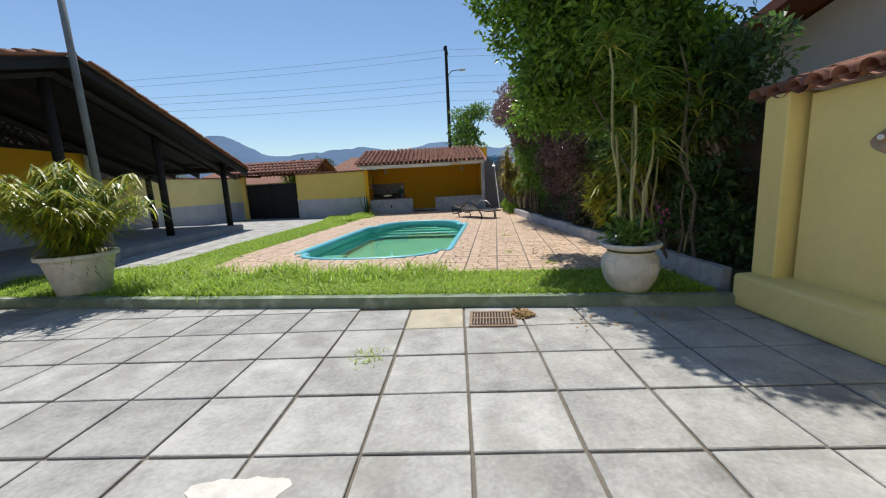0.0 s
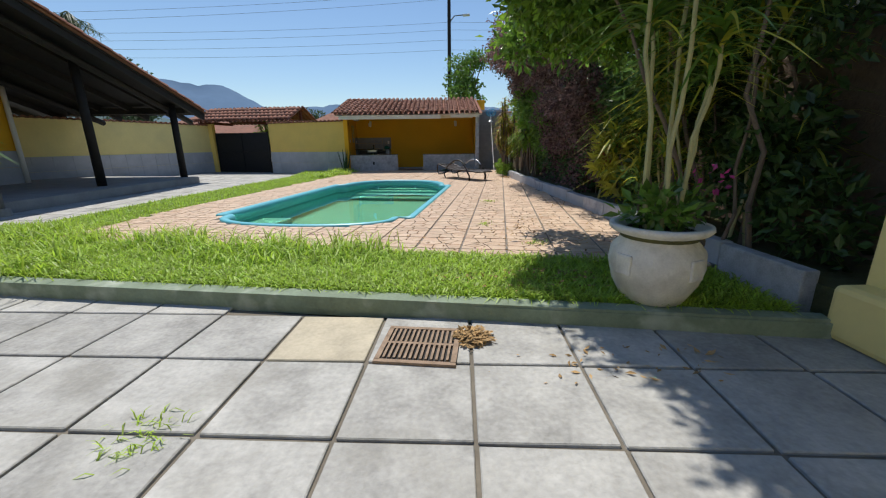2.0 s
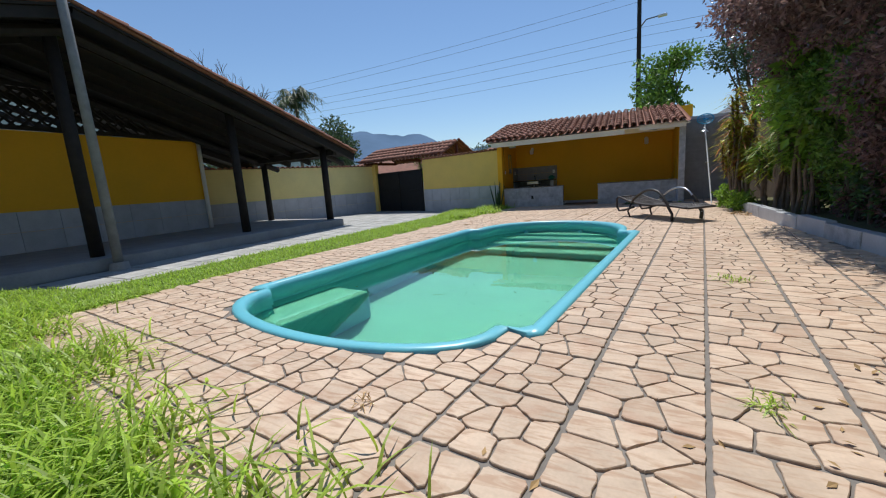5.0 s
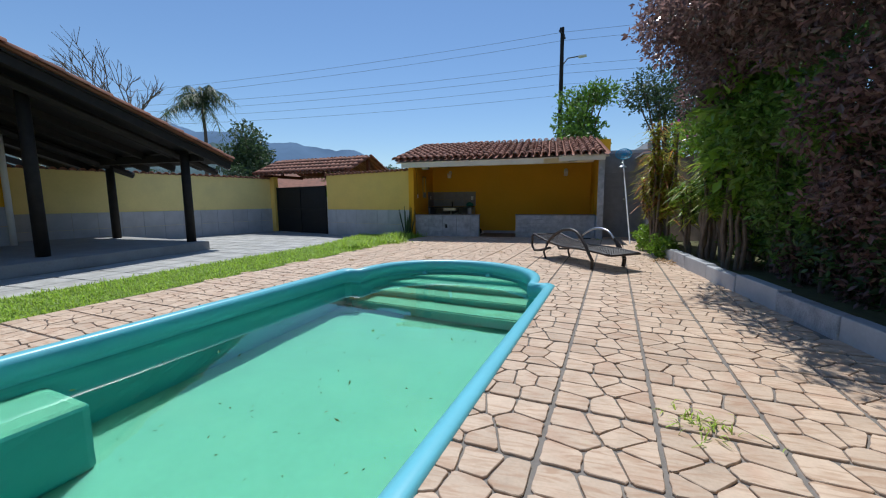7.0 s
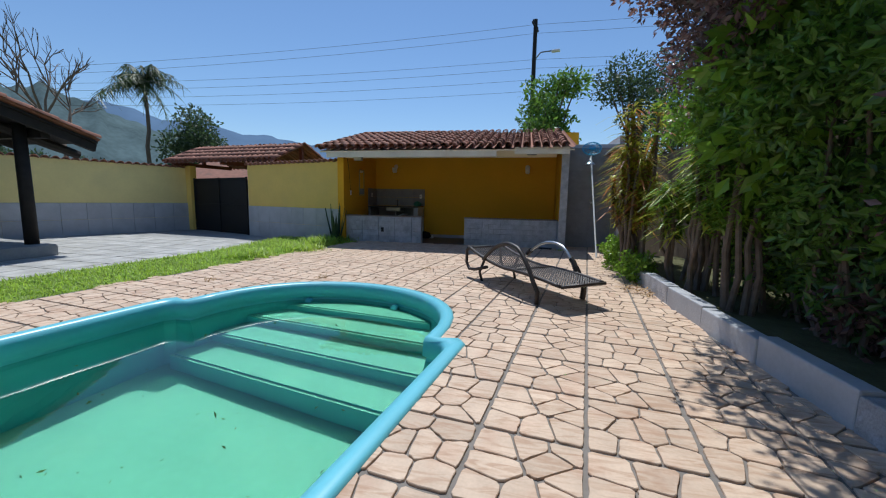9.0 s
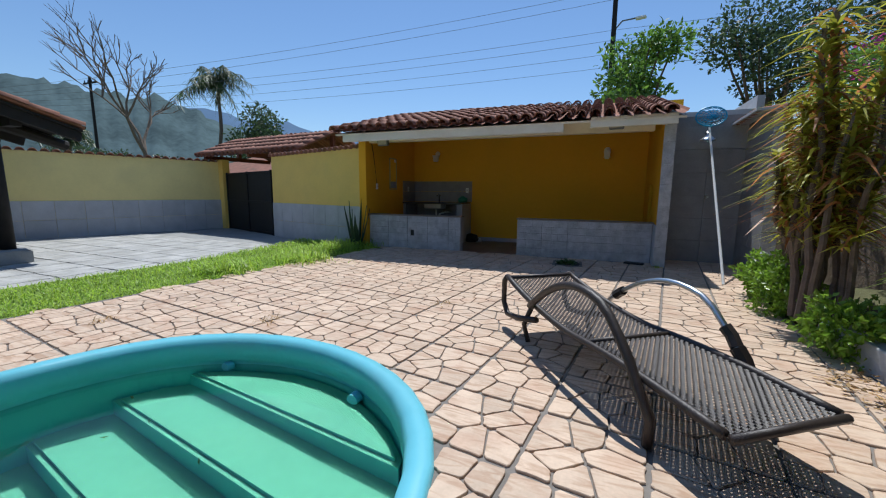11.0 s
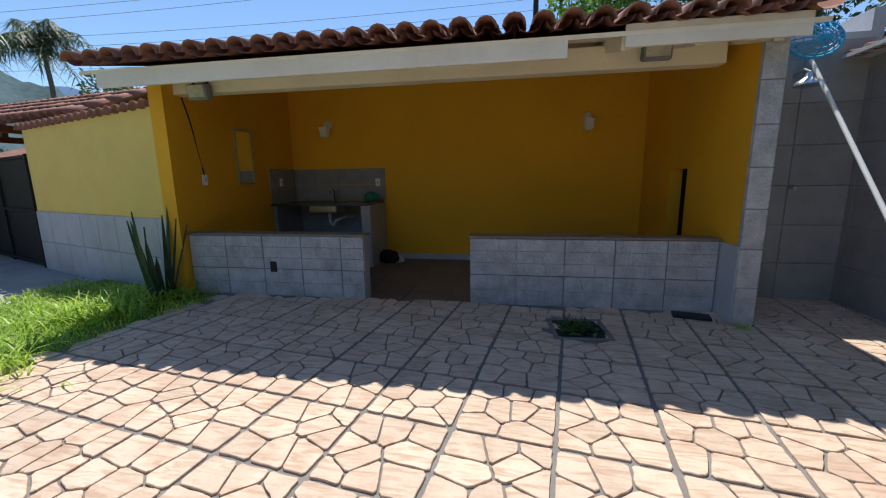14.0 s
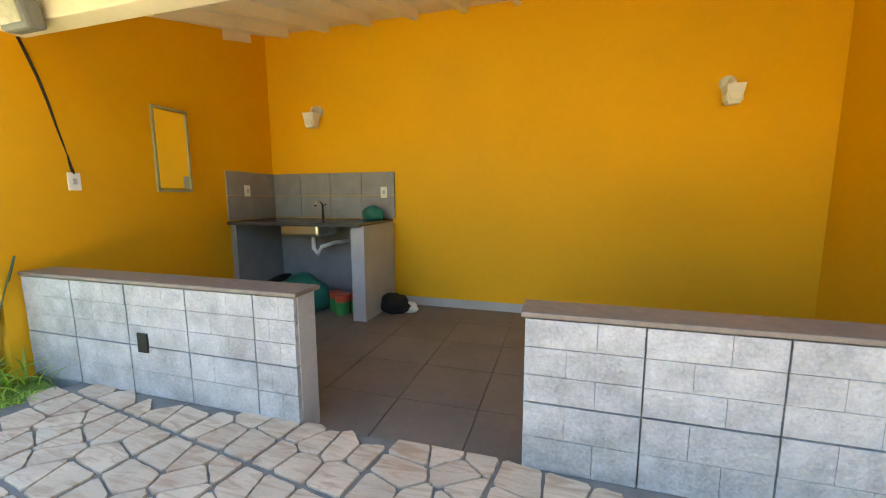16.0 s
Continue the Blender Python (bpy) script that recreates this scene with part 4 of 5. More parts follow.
bo = thing("bougainvillea", label="bougainvillea with magenta flowers behind the wall", category="shrub")
leaves("leaves", M_LEAF, [(3.2 + 0.3 * i, 15.0 + 0.5 * i, 2.5 + 0.15 * i, 0.6, 0.6, 0.5, 500) for i in range(4)], 0.08, bo, 33)
leaves("flowers", M_PINKF, [(3.1 + 0.3 * i, 14.7 + 0.5 * i, 2.6 + 0.15 * i, 0.5, 0.5, 0.4, 40) for i in range(4)], 0.07, bo, 34, 0.8)["kind"] = "stuff"
bm = BM()
for i in range(4):
    trunk(bm, (3.55 + 0.2 * i, 15.2 + 0.45 * i, -0.2), (3.3 + 0.3 * i, 15 + 0.5 * i, 2.4), 0.04, 0.015, 0.06, i)
part("stems", bm, M_BARK, bo)["kind"] = "stuff"

# dry leaves on drain and by the kerb
r = np.random.RandomState(12)
dry = [(0.02, 1.06, ZP + 0.02, 0.12, 0.13, 0.02, 420), (1.1, 3.6, 0.004, 0.9, 1.3, 0.002, 130), (0.4, 3.1, 0.004, 1.2, 0.7, 0.002, 70), (0.9, 0.75, ZP + 0.006, 0.9, 0.3, 0.002, 60), (0.5, 1.75, 0.03, 1.0, 0.35, 0.02, 90), (1.9, 11.3, 0.02, 0.25, 0.5, 0.03, 220), (0.7, 1.85, 0.02, 0.5, 0.2, 0.03, 60), (1.85, 5.8, 0.01, 0.2, 0.7, 0.02, 60)]
tagged(leaves("dry_leaf_litter", M_DRY, dry, 0.042, None, 15, 0.42, flat=0.22), "scattered dry brown leaves on the paving", "leaf litter", kind="stuff")

# snake plant by the kiosk
sp = thing("snake_plant", -4.05, 15.12, -0.05, 0, "tall dark snake plant with stiff sword leaves in the grass", "plant")
q = random.Random(3)
for i in range(13):
    a, h, le = q.uniform(0, 6.28), q.uniform(0.45, 1.0), q.uniform(0.05, 0.35)
    bm = BM()
    base, tip = Vector((0.08 * math.cos(a), 0.08 * math.sin(a), 0)), Vector((math.cos(a) * le, math.sin(a) * le, h))
    side = Vector((-math.sin(a), math.cos(a), 0))
    prev = None
    for k in range(6):
        t = k / 5
        c, w = base.lerp(tip, t), 0.04 * (1 - t) ** 0.5 + 0.002
        row = [bm.verts.new(c - side * w), bm.verts.new(c + Vector((math.cos(a), math.sin(a), 0)) * -0.012), bm.verts.new(c + side * w)]
        if prev:
            bm.faces.new((prev[0], prev[1], row[1], row[0]))
            bm.faces.new((prev[1], prev[2], row[2], row[1]))
        prev = row
    part("sword_leaf", bm, M_SNAKE, sp)

# ---- the two garden pots ----
pot = thing("garden_pot", 1.3, 1.42, -0.03, 0, "white cement urn with a rolled rim, planted with canes", "pot")
bm = BM()
lathe(bm, ((0.16, 0.0), (0.2, 0.03), (0.27, 0.16), (0.3, 0.28), (0.29, 0.38), (0.235, 0.45), (0.23, 0.48), (0.29, 0.5), (0.315, 0.525), (0.31, 0.55), (0.27, 0.55), (0.25, 0.5)))
part("body", bm, M_POT, pot, smooth=True)
bm = BM()
cyl(bm, (0, 0, 0.46), (0, 0, 0.5), 0.24, seg=20)
part("soil", bm, M_SOIL, pot)
for i in range(4):
    bm = BM()
    a = i * math.pi / 2 + 0.4
    box(bm, 0.295 * math.cos(a), 0.295 * math.sin(a), 0.3, 0.02, 0.12, 0.14, Matrix.Rotation(a, 4, "Z"), bevel=0.01)
    part("relief_ornament", bm, M_POT, pot)
pc = thing("potted_cane", 1.3, 1.42, 0.46, 0, "tall pale cane plant growing in the white urn", "plant")
bm = BM()
base = []
q = random.Random(17)
for i in range(6):
    a = i * 1.05 + q.uniform(-0.2, 0.2)
    h = (1.05, 1.9, 1.35, 2.2, 1.6, 1.2)[i]
    top = (0.09 * math.cos(a) + 0.09 * h * math.cos(a), 0.09 * math.sin(a) + 0.08 * h * math.sin(a), h)
    bm = BM()
    trunk(bm, (0.09 * math.cos(a), 0.09 * math.sin(a), 0), top, 0.016, 0.012, 0.025, i)
    part("cane", bm, M_CANE, pc)
    base += [(top[0], top[1], top[2] - 0.16 * k / 34) for k in range(34)]
blades("strap_leaves", M_LEAF, base, 0.5, 0.017, 1.15, pc, 18, 5, 0.55)
blades("pale_strap_leaves", M_LEAFY, base[::3], 0.46, 0.015, 1.2, pc, 28, 5, 0.5)
leaves("ground_leaves", M_LEAF, [(0, 0, 0.15, 0.28, 0.28, 0.2, 300)], 0.1, pc, 19)
leaves("blossom", M_PINKF, [(0.25, -0.05, 0.35, 0.15, 0.15, 0.12, 16)], 0.04, pc, 20, 0.8)
pot2 = thing("tapered_pot", -5.9, 2.72, -0.05, 0, "large white tapered pot standing in the grass", "pot")
bm = BM()
lathe(bm, ((0.27, 0.0), (0.3, 0.04), (0.4, 0.5), (0.41, 0.53), (0.46, 0.54), (0.465, 0.6), (0.42, 0.6), (0.4, 0.54)))
part("body", bm, M_POT, pot2, smooth=True)
bm = BM()
cyl(bm, (0, 0, 0.5), (0, 0, 0.55), 0.4, seg=20)
part("soil", bm, M_SOIL, pot2)
palm = thing("potted_palm", -5.9, 2.72, 0.48, 0, "bushy yellow-green palm in the white pot", "palm")
q = np.random.RandomState(4)
fr, stem = [], BM()
for i in range(95):
    a, L, el = q.rand() * 6.28, 0.95 + 0.65 * q.rand(), 0.75 + 0.75 * q.rand()
    pts = []
    for k in range(7):
        t = k / 6
        pts.append((math.cos(a) * L * t * math.cos(el) * 1.1, math.sin(a) * L * t * math.cos(el) * 1.1, L * (math.sin(el) * t * 1.3 - 0.42 * t ** 3)))
    tube(stem, pts, 0.008, 4, r_end=0.003)
    for k in range(1, 7):
        for u in np.linspace(0, 1, 9):
            fr.append(tuple(np.array(pts[k - 1]) * (1 - u) + np.array(pts[k]) * u))
part("fronds", stem, M_CANE, palm)
blades("foliage", M_LEAFY, fr, 0.26, 0.017, 1.1, palm, 5, 2, 0.1)
blades("green_foliage", M_LEAF, fr[::2], 0.28, 0.013, 1.3, palm, 6, 2, 0.25)

# fish plaque on the yellow wall
fish = thing("fish_plaque", 2.455, -0.12, 1.4, 0, "painted ceramic fish plaque hung on the yellow wall", "wall ornament")
bm = BM()
bmesh.ops.create_uvsphere(bm, u_segments=20, v_segments=12, radius=1)
for v in bm.verts:
    v.co = Vector((v.co.x * 0.035, v.co.y * 0.3, v.co.z * 0.14 * (1 - 0.25 * v.co.y)))
part("body", bm, M_FISH, fish, smooth=True)
bm = BM()
prism(bm, [(-0.26, -0.02), (-0.26, 0.02), (-0.44, 0.15), (-0.4, 0.0), (-0.44, -0.15)], -0.015, 0.015)
bmesh.ops.transform(bm, matrix=Matrix(((0, 0, 1, 0), (1, 0, 0, 0), (0, 1, 0, 0), (0, 0, 0, 1))), verts=bm.verts)
part("tail", bm, M_FISH, fish)
bm = BM()
cyl(bm, (-0.03, 0.2, 0.03), (-0.045, 0.2, 0.03), 0.02)
part("eye", bm, M_PLAST, fish)

# ---- drain grate in the patio ----
drain = thing("drain_grate", -0.3, 0.97, ZP, -7, "rusty slotted metal drain grate in the patio", "drain")
M_RUST = mat("rusty_iron", (0.3, 0.22, 0.16), 0.8, metal=0.4, var=0.4, scale=20, bump=0.5)
bm = BM()
for x, y, sx, sy in ((0, 0.2, 0.46, 0.03), (0, -0.2, 0.46, 0.03), (0.215, 0, 0.03, 0.38), (-0.215, 0, 0.03, 0.38)):
    box(bm, x, y, 0.004, sx, sy, 0.03)
part("frame", bm, M_RUST, drain)
for i in range(13):
    for s in (1, -1):
        bm = BM()
        box(bm, -0.18 + i * 0.03, 0.092 * s, 0.013, 0.014, 0.16, 0.02)
        part("bar", bm, M_RUST, drain)
# Flat black plate below the bars, standing in for the dark hollow.
bm = BM()
box(bm, 0, 0, 0.003, 0.41, 0.38, 0.008)
part("pit", bm, M_BLACKM, drain)
bm = BM()
box(bm, 0, 0, 0.012, 0.4, 0.022, 0.02)
part("crossbar", bm, M_RUST, drain)

# ---- sun lounger ----
lounger = thing("sun_lounger", 0.53, 11.02, 0, 0, "dark brown woven wicker sun lounger with steel arm, worn", "sun lounger")
lounger.matrix_basis = Matrix.Translation((0.56, 10.98, -0.005)) @ Matrix.Rotation(math.atan2(1.15, 1.6), 4, "Z")
LL, LWD = 1.93, 0.28


def zprof(s):
    """Height of the bed along the lounger; s runs from foot to head."""
    return 0.255 + 0.03 * math.sin(s * 2.4) + (0.2 * ((s - 1.0) / 0.93) ** 1.4 if s > 1.0 else 0.0)


for sd in (-1, 1):
    bm = BM()
    tube(bm, [(LWD * sd, s - LL / 2, zprof(s)) for s in np.linspace(0.05, LL, 24)], 0.02, 8)
    part("side_rail", bm, M_WICKER, lounger, smooth=True)
    bm = BM()
    tube(bm, [(LWD * sd, LL / 2, zprof(LL)), (LWD * sd, LL / 2 + 0.06, zprof(LL) - 0.05), (LWD * sd, LL / 2 + 0.06, 0.2), (LWD * sd, LL / 2 - 0.02, 0.12), (LWD * sd, LL / 2 - 0.2, 0.14), (LWD * sd, LL / 2 - 0.5, 0.22)], 0.022, 8)
    part("head_loop", bm, M_WICKER, lounger, smooth=True)
    for yy, dd in ((0.55, 0.12),):
        bm = BM()
        tube(bm, [(LWD * sd * 0.93, yy, zprof(yy + LL / 2) - 0.01), (LWD * sd * 0.96, yy + dd, 0.12), (LWD * sd * 0.93, yy + dd * 0.5, 0.004)], 0.018, 8)
        part("leg", bm, M_WICKER, lounger, smooth=True)
    bm = BM()
    arc = [(LWD * sd * 1.12, 0.5 - 1.12 * t, 0.16 + 0.42 * math.sin(math.pi * min(1, 0.12 + t * 0.75)) * (1 if t < 0.9 else 0.9) - 0.42 * max(0, t - 0.7) / 0.3 * 0.4) for t in np.linspace(0, 1, 16)]
    arc.append((LWD * sd * 1.1, -0.61, 0.012))
    if sd < 0:
        tube(bm, arc, 0.024, 8)
        part("armrest", bm, M_WICKER, lounger, "wicker-wrapped curved arm", smooth=True)
    else:
        tube(bm, arc, 0.016, 8)
        arm = part("armrest", bm, M_STEEL, lounger, "bare steel arm with torn wicker", smooth=True)
        for k in (1, 12, 13, 14, 15):
            bm = BM()
            p, n = Vector(arc[k]), Vector(arc[k + 1])
            tube(bm, [p, p.lerp(n, 0.5) + Vector((0.006, 0, 0.006)), n], 0.032 if k != 13 else 0.037, 7)
            part("wicker_wrap", bm, M_WICKER, arm)
for yy in (-0.94, -0.1, 0.94):
    bm = BM()
    tube(bm, [(-LWD, yy, zprof(yy + LL / 2)), (LWD, yy, zprof(yy + LL / 2))], 0.018, 8)
    part("crossbar", bm, M_WICKER, lounger, smooth=True)
for y0, y1, nm in ((-0.93, -0.12, "seat_weave"), (-0.08, 0.95, "back_weave")):
    V, F = [], []
    nx = 34
    ny = int((y1 - y0) / 0.0165)
    for j in range(ny):
        yy = y0 + (j + 0.5) * (y1 - y0) / ny
        zz = zprof(yy + LL / 2)
        for i in range(nx):
            xa, xb = -LWD + 2 * LWD * i / nx, -LWD + 2 * LWD * (i + 1) / nx
            o = 0.005 if (i + j) % 2 else -0.005
            b = len(V)
            xm = (xa + xb) / 2
            V += [(xa, yy - 0.0085, zz), (xm, yy - 0.0085, zz + o), (xb, yy - 0.0085, zz), (xa, yy + 0.0085, zz), (xm, yy + 0.0085, zz + o), (xb, yy + 0.0085, zz)]
            F += [(b, b + 1, b + 4, b + 3), (b + 1, b + 2, b + 5, b + 4)]
    for i in range(nx + 1):
        x = -LWD + 2 * LWD * i / nx
        ys = np.linspace(y0, y1, 16)
        for a, c in zip(ys, ys[1:]):
            b = len(V)
            V += [(x - 0.004, a, zprof(a + LL / 2)), (x + 0.004, a, zprof(a + LL / 2)), (x + 0.004, c, zprof(c + LL / 2)), (x - 0.004, c, zprof(c + LL / 2))]
            F.append((b, b + 1, b + 2, b + 3))
    part(nm, (V, F), M_WICKER, lounger, "open woven wicker")

# ---- in the kiosk ----
counter = thing("kitchen_counter", label="dark granite counter on tiled supports with a sink", category="counter")
bm = BM()
box(bm, -3.3, 17.45, 0.83, 1.58, 0.76, 0.035, bevel=0.005)
part("worktop", bm, M_GRAN, counter, "dark polished granite slab")
for x, w in ((-2.56, 0.14), (-4.0, 0.1)):
    bm = BM()
    box(bm, x, 17.47, 0.36, w, 0.7, 0.92, bevel=0.004)
    part("support", bm, M_DTILE if x < -3 else M_DADO, counter)
bm = BM()
box(bm, -3.3, 17.44, 0.76, 0.46, 0.36, 0.14, bevel=0.03)
part("sink_bowl", bm, M_STEEL, counter, "steel sink bowl")
for i in range(4):
    for j in range(2):
        bm = BM()
        box(bm, -3.86 + i * 0.395, 17.825, 0.98 + j * 0.255, 0.39, 0.02, 0.25, bevel=0.003)
        part("splash_tile", bm, M_DTILE, counter)
for i in range(2):
    for j in range(2):
        bm = BM()
        box(bm, -4.03 - i * 0.022 + 0.02, 17.27 + i * 0.36, 0.98 + j * 0.255, 0.02, 0.355, 0.25, bevel=0.003)
        part("splash_tile", bm, M_DTILE, counter)
bm = BM()
box(bm, -3.28, 17.81, 0.36, 1.5, 0.02, 0.9)
part("back_panel", bm, M_DTILE, counter)
faucet = thing("faucet", -3.3, 17.7, 0.85, 0, "small chrome tap behind the sink", "tap")
bm = BM()
tube(bm, [(0, 0, 0), (0, 0, 0.16), (0, -0.05, 0.2), (0, -0.13, 0.18), (0, -0.14, 0.14)], 0.013, 8)
part("spout", bm, M_CHROME, faucet, smooth=True)
bm = BM()
cyl(bm, (0, 0, 0.14), (0.05, 0, 0.17), 0.008)
part("lever", bm, M_CHROME, faucet)
siphon = thing("sink_pipe", -3.3, 17.5, 0.66, 0, "white plastic waste pipe under the sink", "pipe")
bm = BM()
tube(bm, [(0, 0, 0.06), (0, 0, -0.12), (0.05, 0, -0.18), (0.1, 0, -0.1), (0.2, 0.1, -0.06), (0.28, 0.3, -0.06)], 0.022, 8)
part("pipe", bm, M_PLAST, siphon, smooth=True)
for x, y in ((-2.85, 17.3), (-2.98, 17.4), (-2.76, 17.42)):
    can = thing("paint_can", x, y, FZ, 0, "green paint can with a red band under the counter", "paint can", "cans under the counter")
    bm = BM()
    lathe(bm, ((0.07, 0), (0.07, 0.12), (0.074, 0.13), (0.07, 0.14)), 18)
    part("body", bm, M_CAN, can)
    bm = BM()
    lathe(bm, ((0.072, 0.14), (0.072, 0.2), (0.076, 0.21), (0.06, 0.215)), 18)
    part("band", bm, M_CANR, can)
for x, y, z, sx, mm, nm in ((-3.35, 17.35, FZ, 0.3, M_GREENB, "rubbish_bag"), (-3.7, 17.5, FZ, 0.26, M_RUBBER, "rubbish_bag"), (-2.36, 17.5, FZ, 0.16, M_BLACKW, "rubbish_bag"), (-2.22, 17.55, FZ, 0.09, M_PLAST, "rubbish_bag"), (-2.66, 17.66, 0.847, 0.12, M_GREENB, "rubbish_bag")):
    bm = BM()
    bmesh.ops.create_icosphere(bm, subdivisions=3, radius=1)
    for v in bm.verts:
        k = 1 + 0.22 * noise.noise(v.co * 2.3 + Vector((x, y, z)))
        v.co = Vector((v.co.x * sx * k, v.co.y * sx * 0.7 * k, max(-0.62, v.co.z) * sx * 0.75 * k + 0.46 * sx))
    zmin = min(v.co.z for v in bm.verts)
    bmesh.ops.translate(bm, vec=(x, y, z - zmin), verts=bm.verts)
    tagged(part(nm, bm, mm, smooth=True), "crumpled plastic rubbish bag, tied", "bag")
mirror = thing("wall_mirror", -3.955, 16.5, 1.49, 0, "narrow mirror in a thin wooden frame on the wall", "mirror")
bm = BM()
box(bm, 0, 0, 0, 0.012, 0.28, 0.64)
part("glass", bm, M_MIRROR, mirror)
for y, z, sy, sz in ((0.15, 0, 0.022, 0.7), (-0.15, 0, 0.022, 0.7), (0, 0.34, 0.28, 0.022), (0, -0.34, 0.28, 0.022)):
    bm = BM()
    box(bm, 0.004, y, z, 0.022, sy, sz, bevel=0.003)
    part("frame", bm, M_CANE, mirror)


def plate(x, y, z, rz, label="white plastic switch plate on the wall"):
    ob = thing("switch_plate", x, y, z, rz, label, "switch", "switch plates")
    bm = BM()
    box(bm, 0, 0, 0, 0.075, 0.014, 0.12, bevel=0.004)
    part("plate", bm, M_PLAST, ob)
    bm = BM()
    box(bm, 0, -0.009, 0, 0.025, 0.008, 0.04, bevel=0.002)
    part("rocker", bm, M_DADO, ob)


plate(-3.93, 15.75, 1.2, 90)
plate(-3.99, 17.35, 1.16, 90)
plate(-2.6, 17.81, 1.14, 0)
bm = BM()
box(bm, -2.93, 15.388, 0.3, 0.07, 0.012, 0.11, bevel=0.003)
tagged(part("socket_box", bm, M_RUBBER), "dark empty socket box in the low wall", "socket")
wire = BM()
tube(wire, [(-3.92, 15.55, 2.05), (-3.925, 15.62, 1.85), (-3.93, 15.66, 1.7), (-3.935, 15.69, 1.55), (-3.94, 15.73, 1.38), (-3.93, 15.75, 1.25)], 0.01, 6)
tagged(part("loose_cable", wire, M_RUBBER, smooth=True), "loose dark cable hanging down the ochre wall", "cable")


def wall_lamp(x, z):
    ob = thing("wall_lamp", x, 17.84, z, 0, "small white lantern lamp on the ochre wall", "wall lamp", "wall lamps")
    bm = BM()
    cyl(bm, (0, 0, 0.09), (0, -0.03, 0.09), 0.065, 0.055, 20)
    part("wall_plate", bm, M_PLAST, ob, smooth=False)
    bm = BM()
    tube(bm, [(0, -0.03, 0.09), (0, -0.1, 0.11), (0, -0.13, 0.07)], 0.012, 8)
    part("arm", bm, M_PLAST, ob)
    bm = BM()
    q = Matrix.Translation((0, -0.13, -0.03)) @ Matrix.Rotation(math.pi / 4, 4, "Z")
    bmesh.ops.create_cone(bm, cap_ends=True, segments=4, radius1=0.062, radius2=0.095, depth=0.15, matrix=q)
    part("lantern", bm, M_PLAST, ob)
    for a in range(4):
        bm = BM()
        box(bm, 0, -0.052, 0, 0.07, 0.012, 0.1, Matrix.Rotation(radians(-9), 4, "X"))
        bmesh.ops.transform(bm, matrix=Matrix.Translation((0, -0.13, -0.03)) @ Matrix.Rotation(a * math.pi / 2, 4, "Z"), verts=bm.verts)
        part("pane", bm, M_SHADE, ob)


wall_lamp(-3.4, 1.95)
wall_lamp(0.55, 1.93)
M_LENS = mat("floodlight_glass", (0.5, 0.48, 0.38), 0.15, var=0.3, scale=20, bump=0, spec=0.6)


def floodlight(x, y, z):
    ob = thing("floodlight", x, y, z, 0, "grey floodlight bracketed under the eave", "floodlight", "floodlights")
    bm = BM()
    box(bm, 0, 0, 0, 0.22, 0.1, 0.15, Matrix.Rotation(radians(12), 4, "X"), bevel=0.02)
    part("housing", bm, M_POLE, ob)
    bm = BM()
    box(bm, 0, -0.053, 0, 0.18, 0.012, 0.11, Matrix.Rotation(radians(12), 4, "X"), bevel=0.004)
    part("glass", bm, M_LENS, ob)
    bm = BM()
    tube(bm, [(-0.09, 0, 0.05), (-0.06, 0.05, 0.15), (0.06, 0.05, 0.15), (0.09, 0, 0.05)], 0.01, 6)
    part("bracket", bm, M_BLACKM, ob)


floodlight(0.62, 15.38, 2.16)
floodlight(-3.55, 15.38, 2.05)
# Black block added behind the wall opening, in place of its inner shade.
bm = BM()
prism(bm, [(1.46, 16.1), (2.4, 16.1), (2.4, 17.6), (1.46, 17.6)], -0.2, 2.25)
tagged(part("store_core", bm, M_BLACKM), "black block standing in for the dark inside the opening", "wall", kind="structure")
bm = BM()
wall_run(bm, (2.6, 16.1), (2.6, 18.0), -0.2, 2.6, -0.1)
wall_run(bm, (1.44, 16.06), (2.6, 16.06), 2.28, 2.4, 1.9)
tagged(part("store_shell", bm, M_DADO), "grey rendered store behind the shower", "wall", kind="structure")

# floor tiles of the kiosk
for i in range(12):
    for j in range(5):
        bm = BM()
        box(bm, -3.8 + i * 0.48, 15.66 + j * 0.48, FZ + 0.002, 0.474, 0.474, 0.012)
        part("tile", bm, M_FLOOR, kfloor)
bm = BM()
box(bm, -1.3, 17.83, FZ + 0.05, 5.2, 0.02, 0.09)
tagged(part("baseboard", bm, M_DADO), "grey tile skirting along the back wall", "baseboard", kind="structure")

# open drain hole in the deck, a dark cover beside it, and the shower
hole = thing("open_drain", 0.03, 14.83, 0, 3, "leaf-filled open drain in the deck, its hollow a black plate", "drain")
bm = BM()
for x, y, sx, sy in ((0, 0.2, 0.44, 0.04), (0, -0.2, 0.44, 0.04), (0.2, 0, 0.04, 0.36), (-0.2, 0, 0.04, 0.36)):
    box(bm, x, y, -0.005, sx, sy, 0.02, bevel=0.004)
part("frame", bm, M_GROUT, hole)
# No recess here: a flush black plate paints the hollow's shade.
bm = BM()
box(bm, 0, 0, -0.006, 0.36, 0.36, 0.008)
part("pit", bm, M_BLACKM, hole)
leaves("leaf_litter", M_LEAFD, [(0, 0, 0.0, 0.18, 0.18, 0.03, 260)], 0.06, hole, 41)
bm = BM()
box(bm, 1.0, 15.22, 0.012, 0.28, 0.13, 0.025, Matrix.Rotation(radians(-14), 4, "Z"), bevel=0.006)
tagged(part("rubber_mat", bm, M_RUBBER), "small dark mat lying by the low wall", "mat")
shower = thing("outdoor_shower", 1.92, 15.885, 1.9, 0, "grey metal shower head on the tiled wall", "shower")
bm = BM()
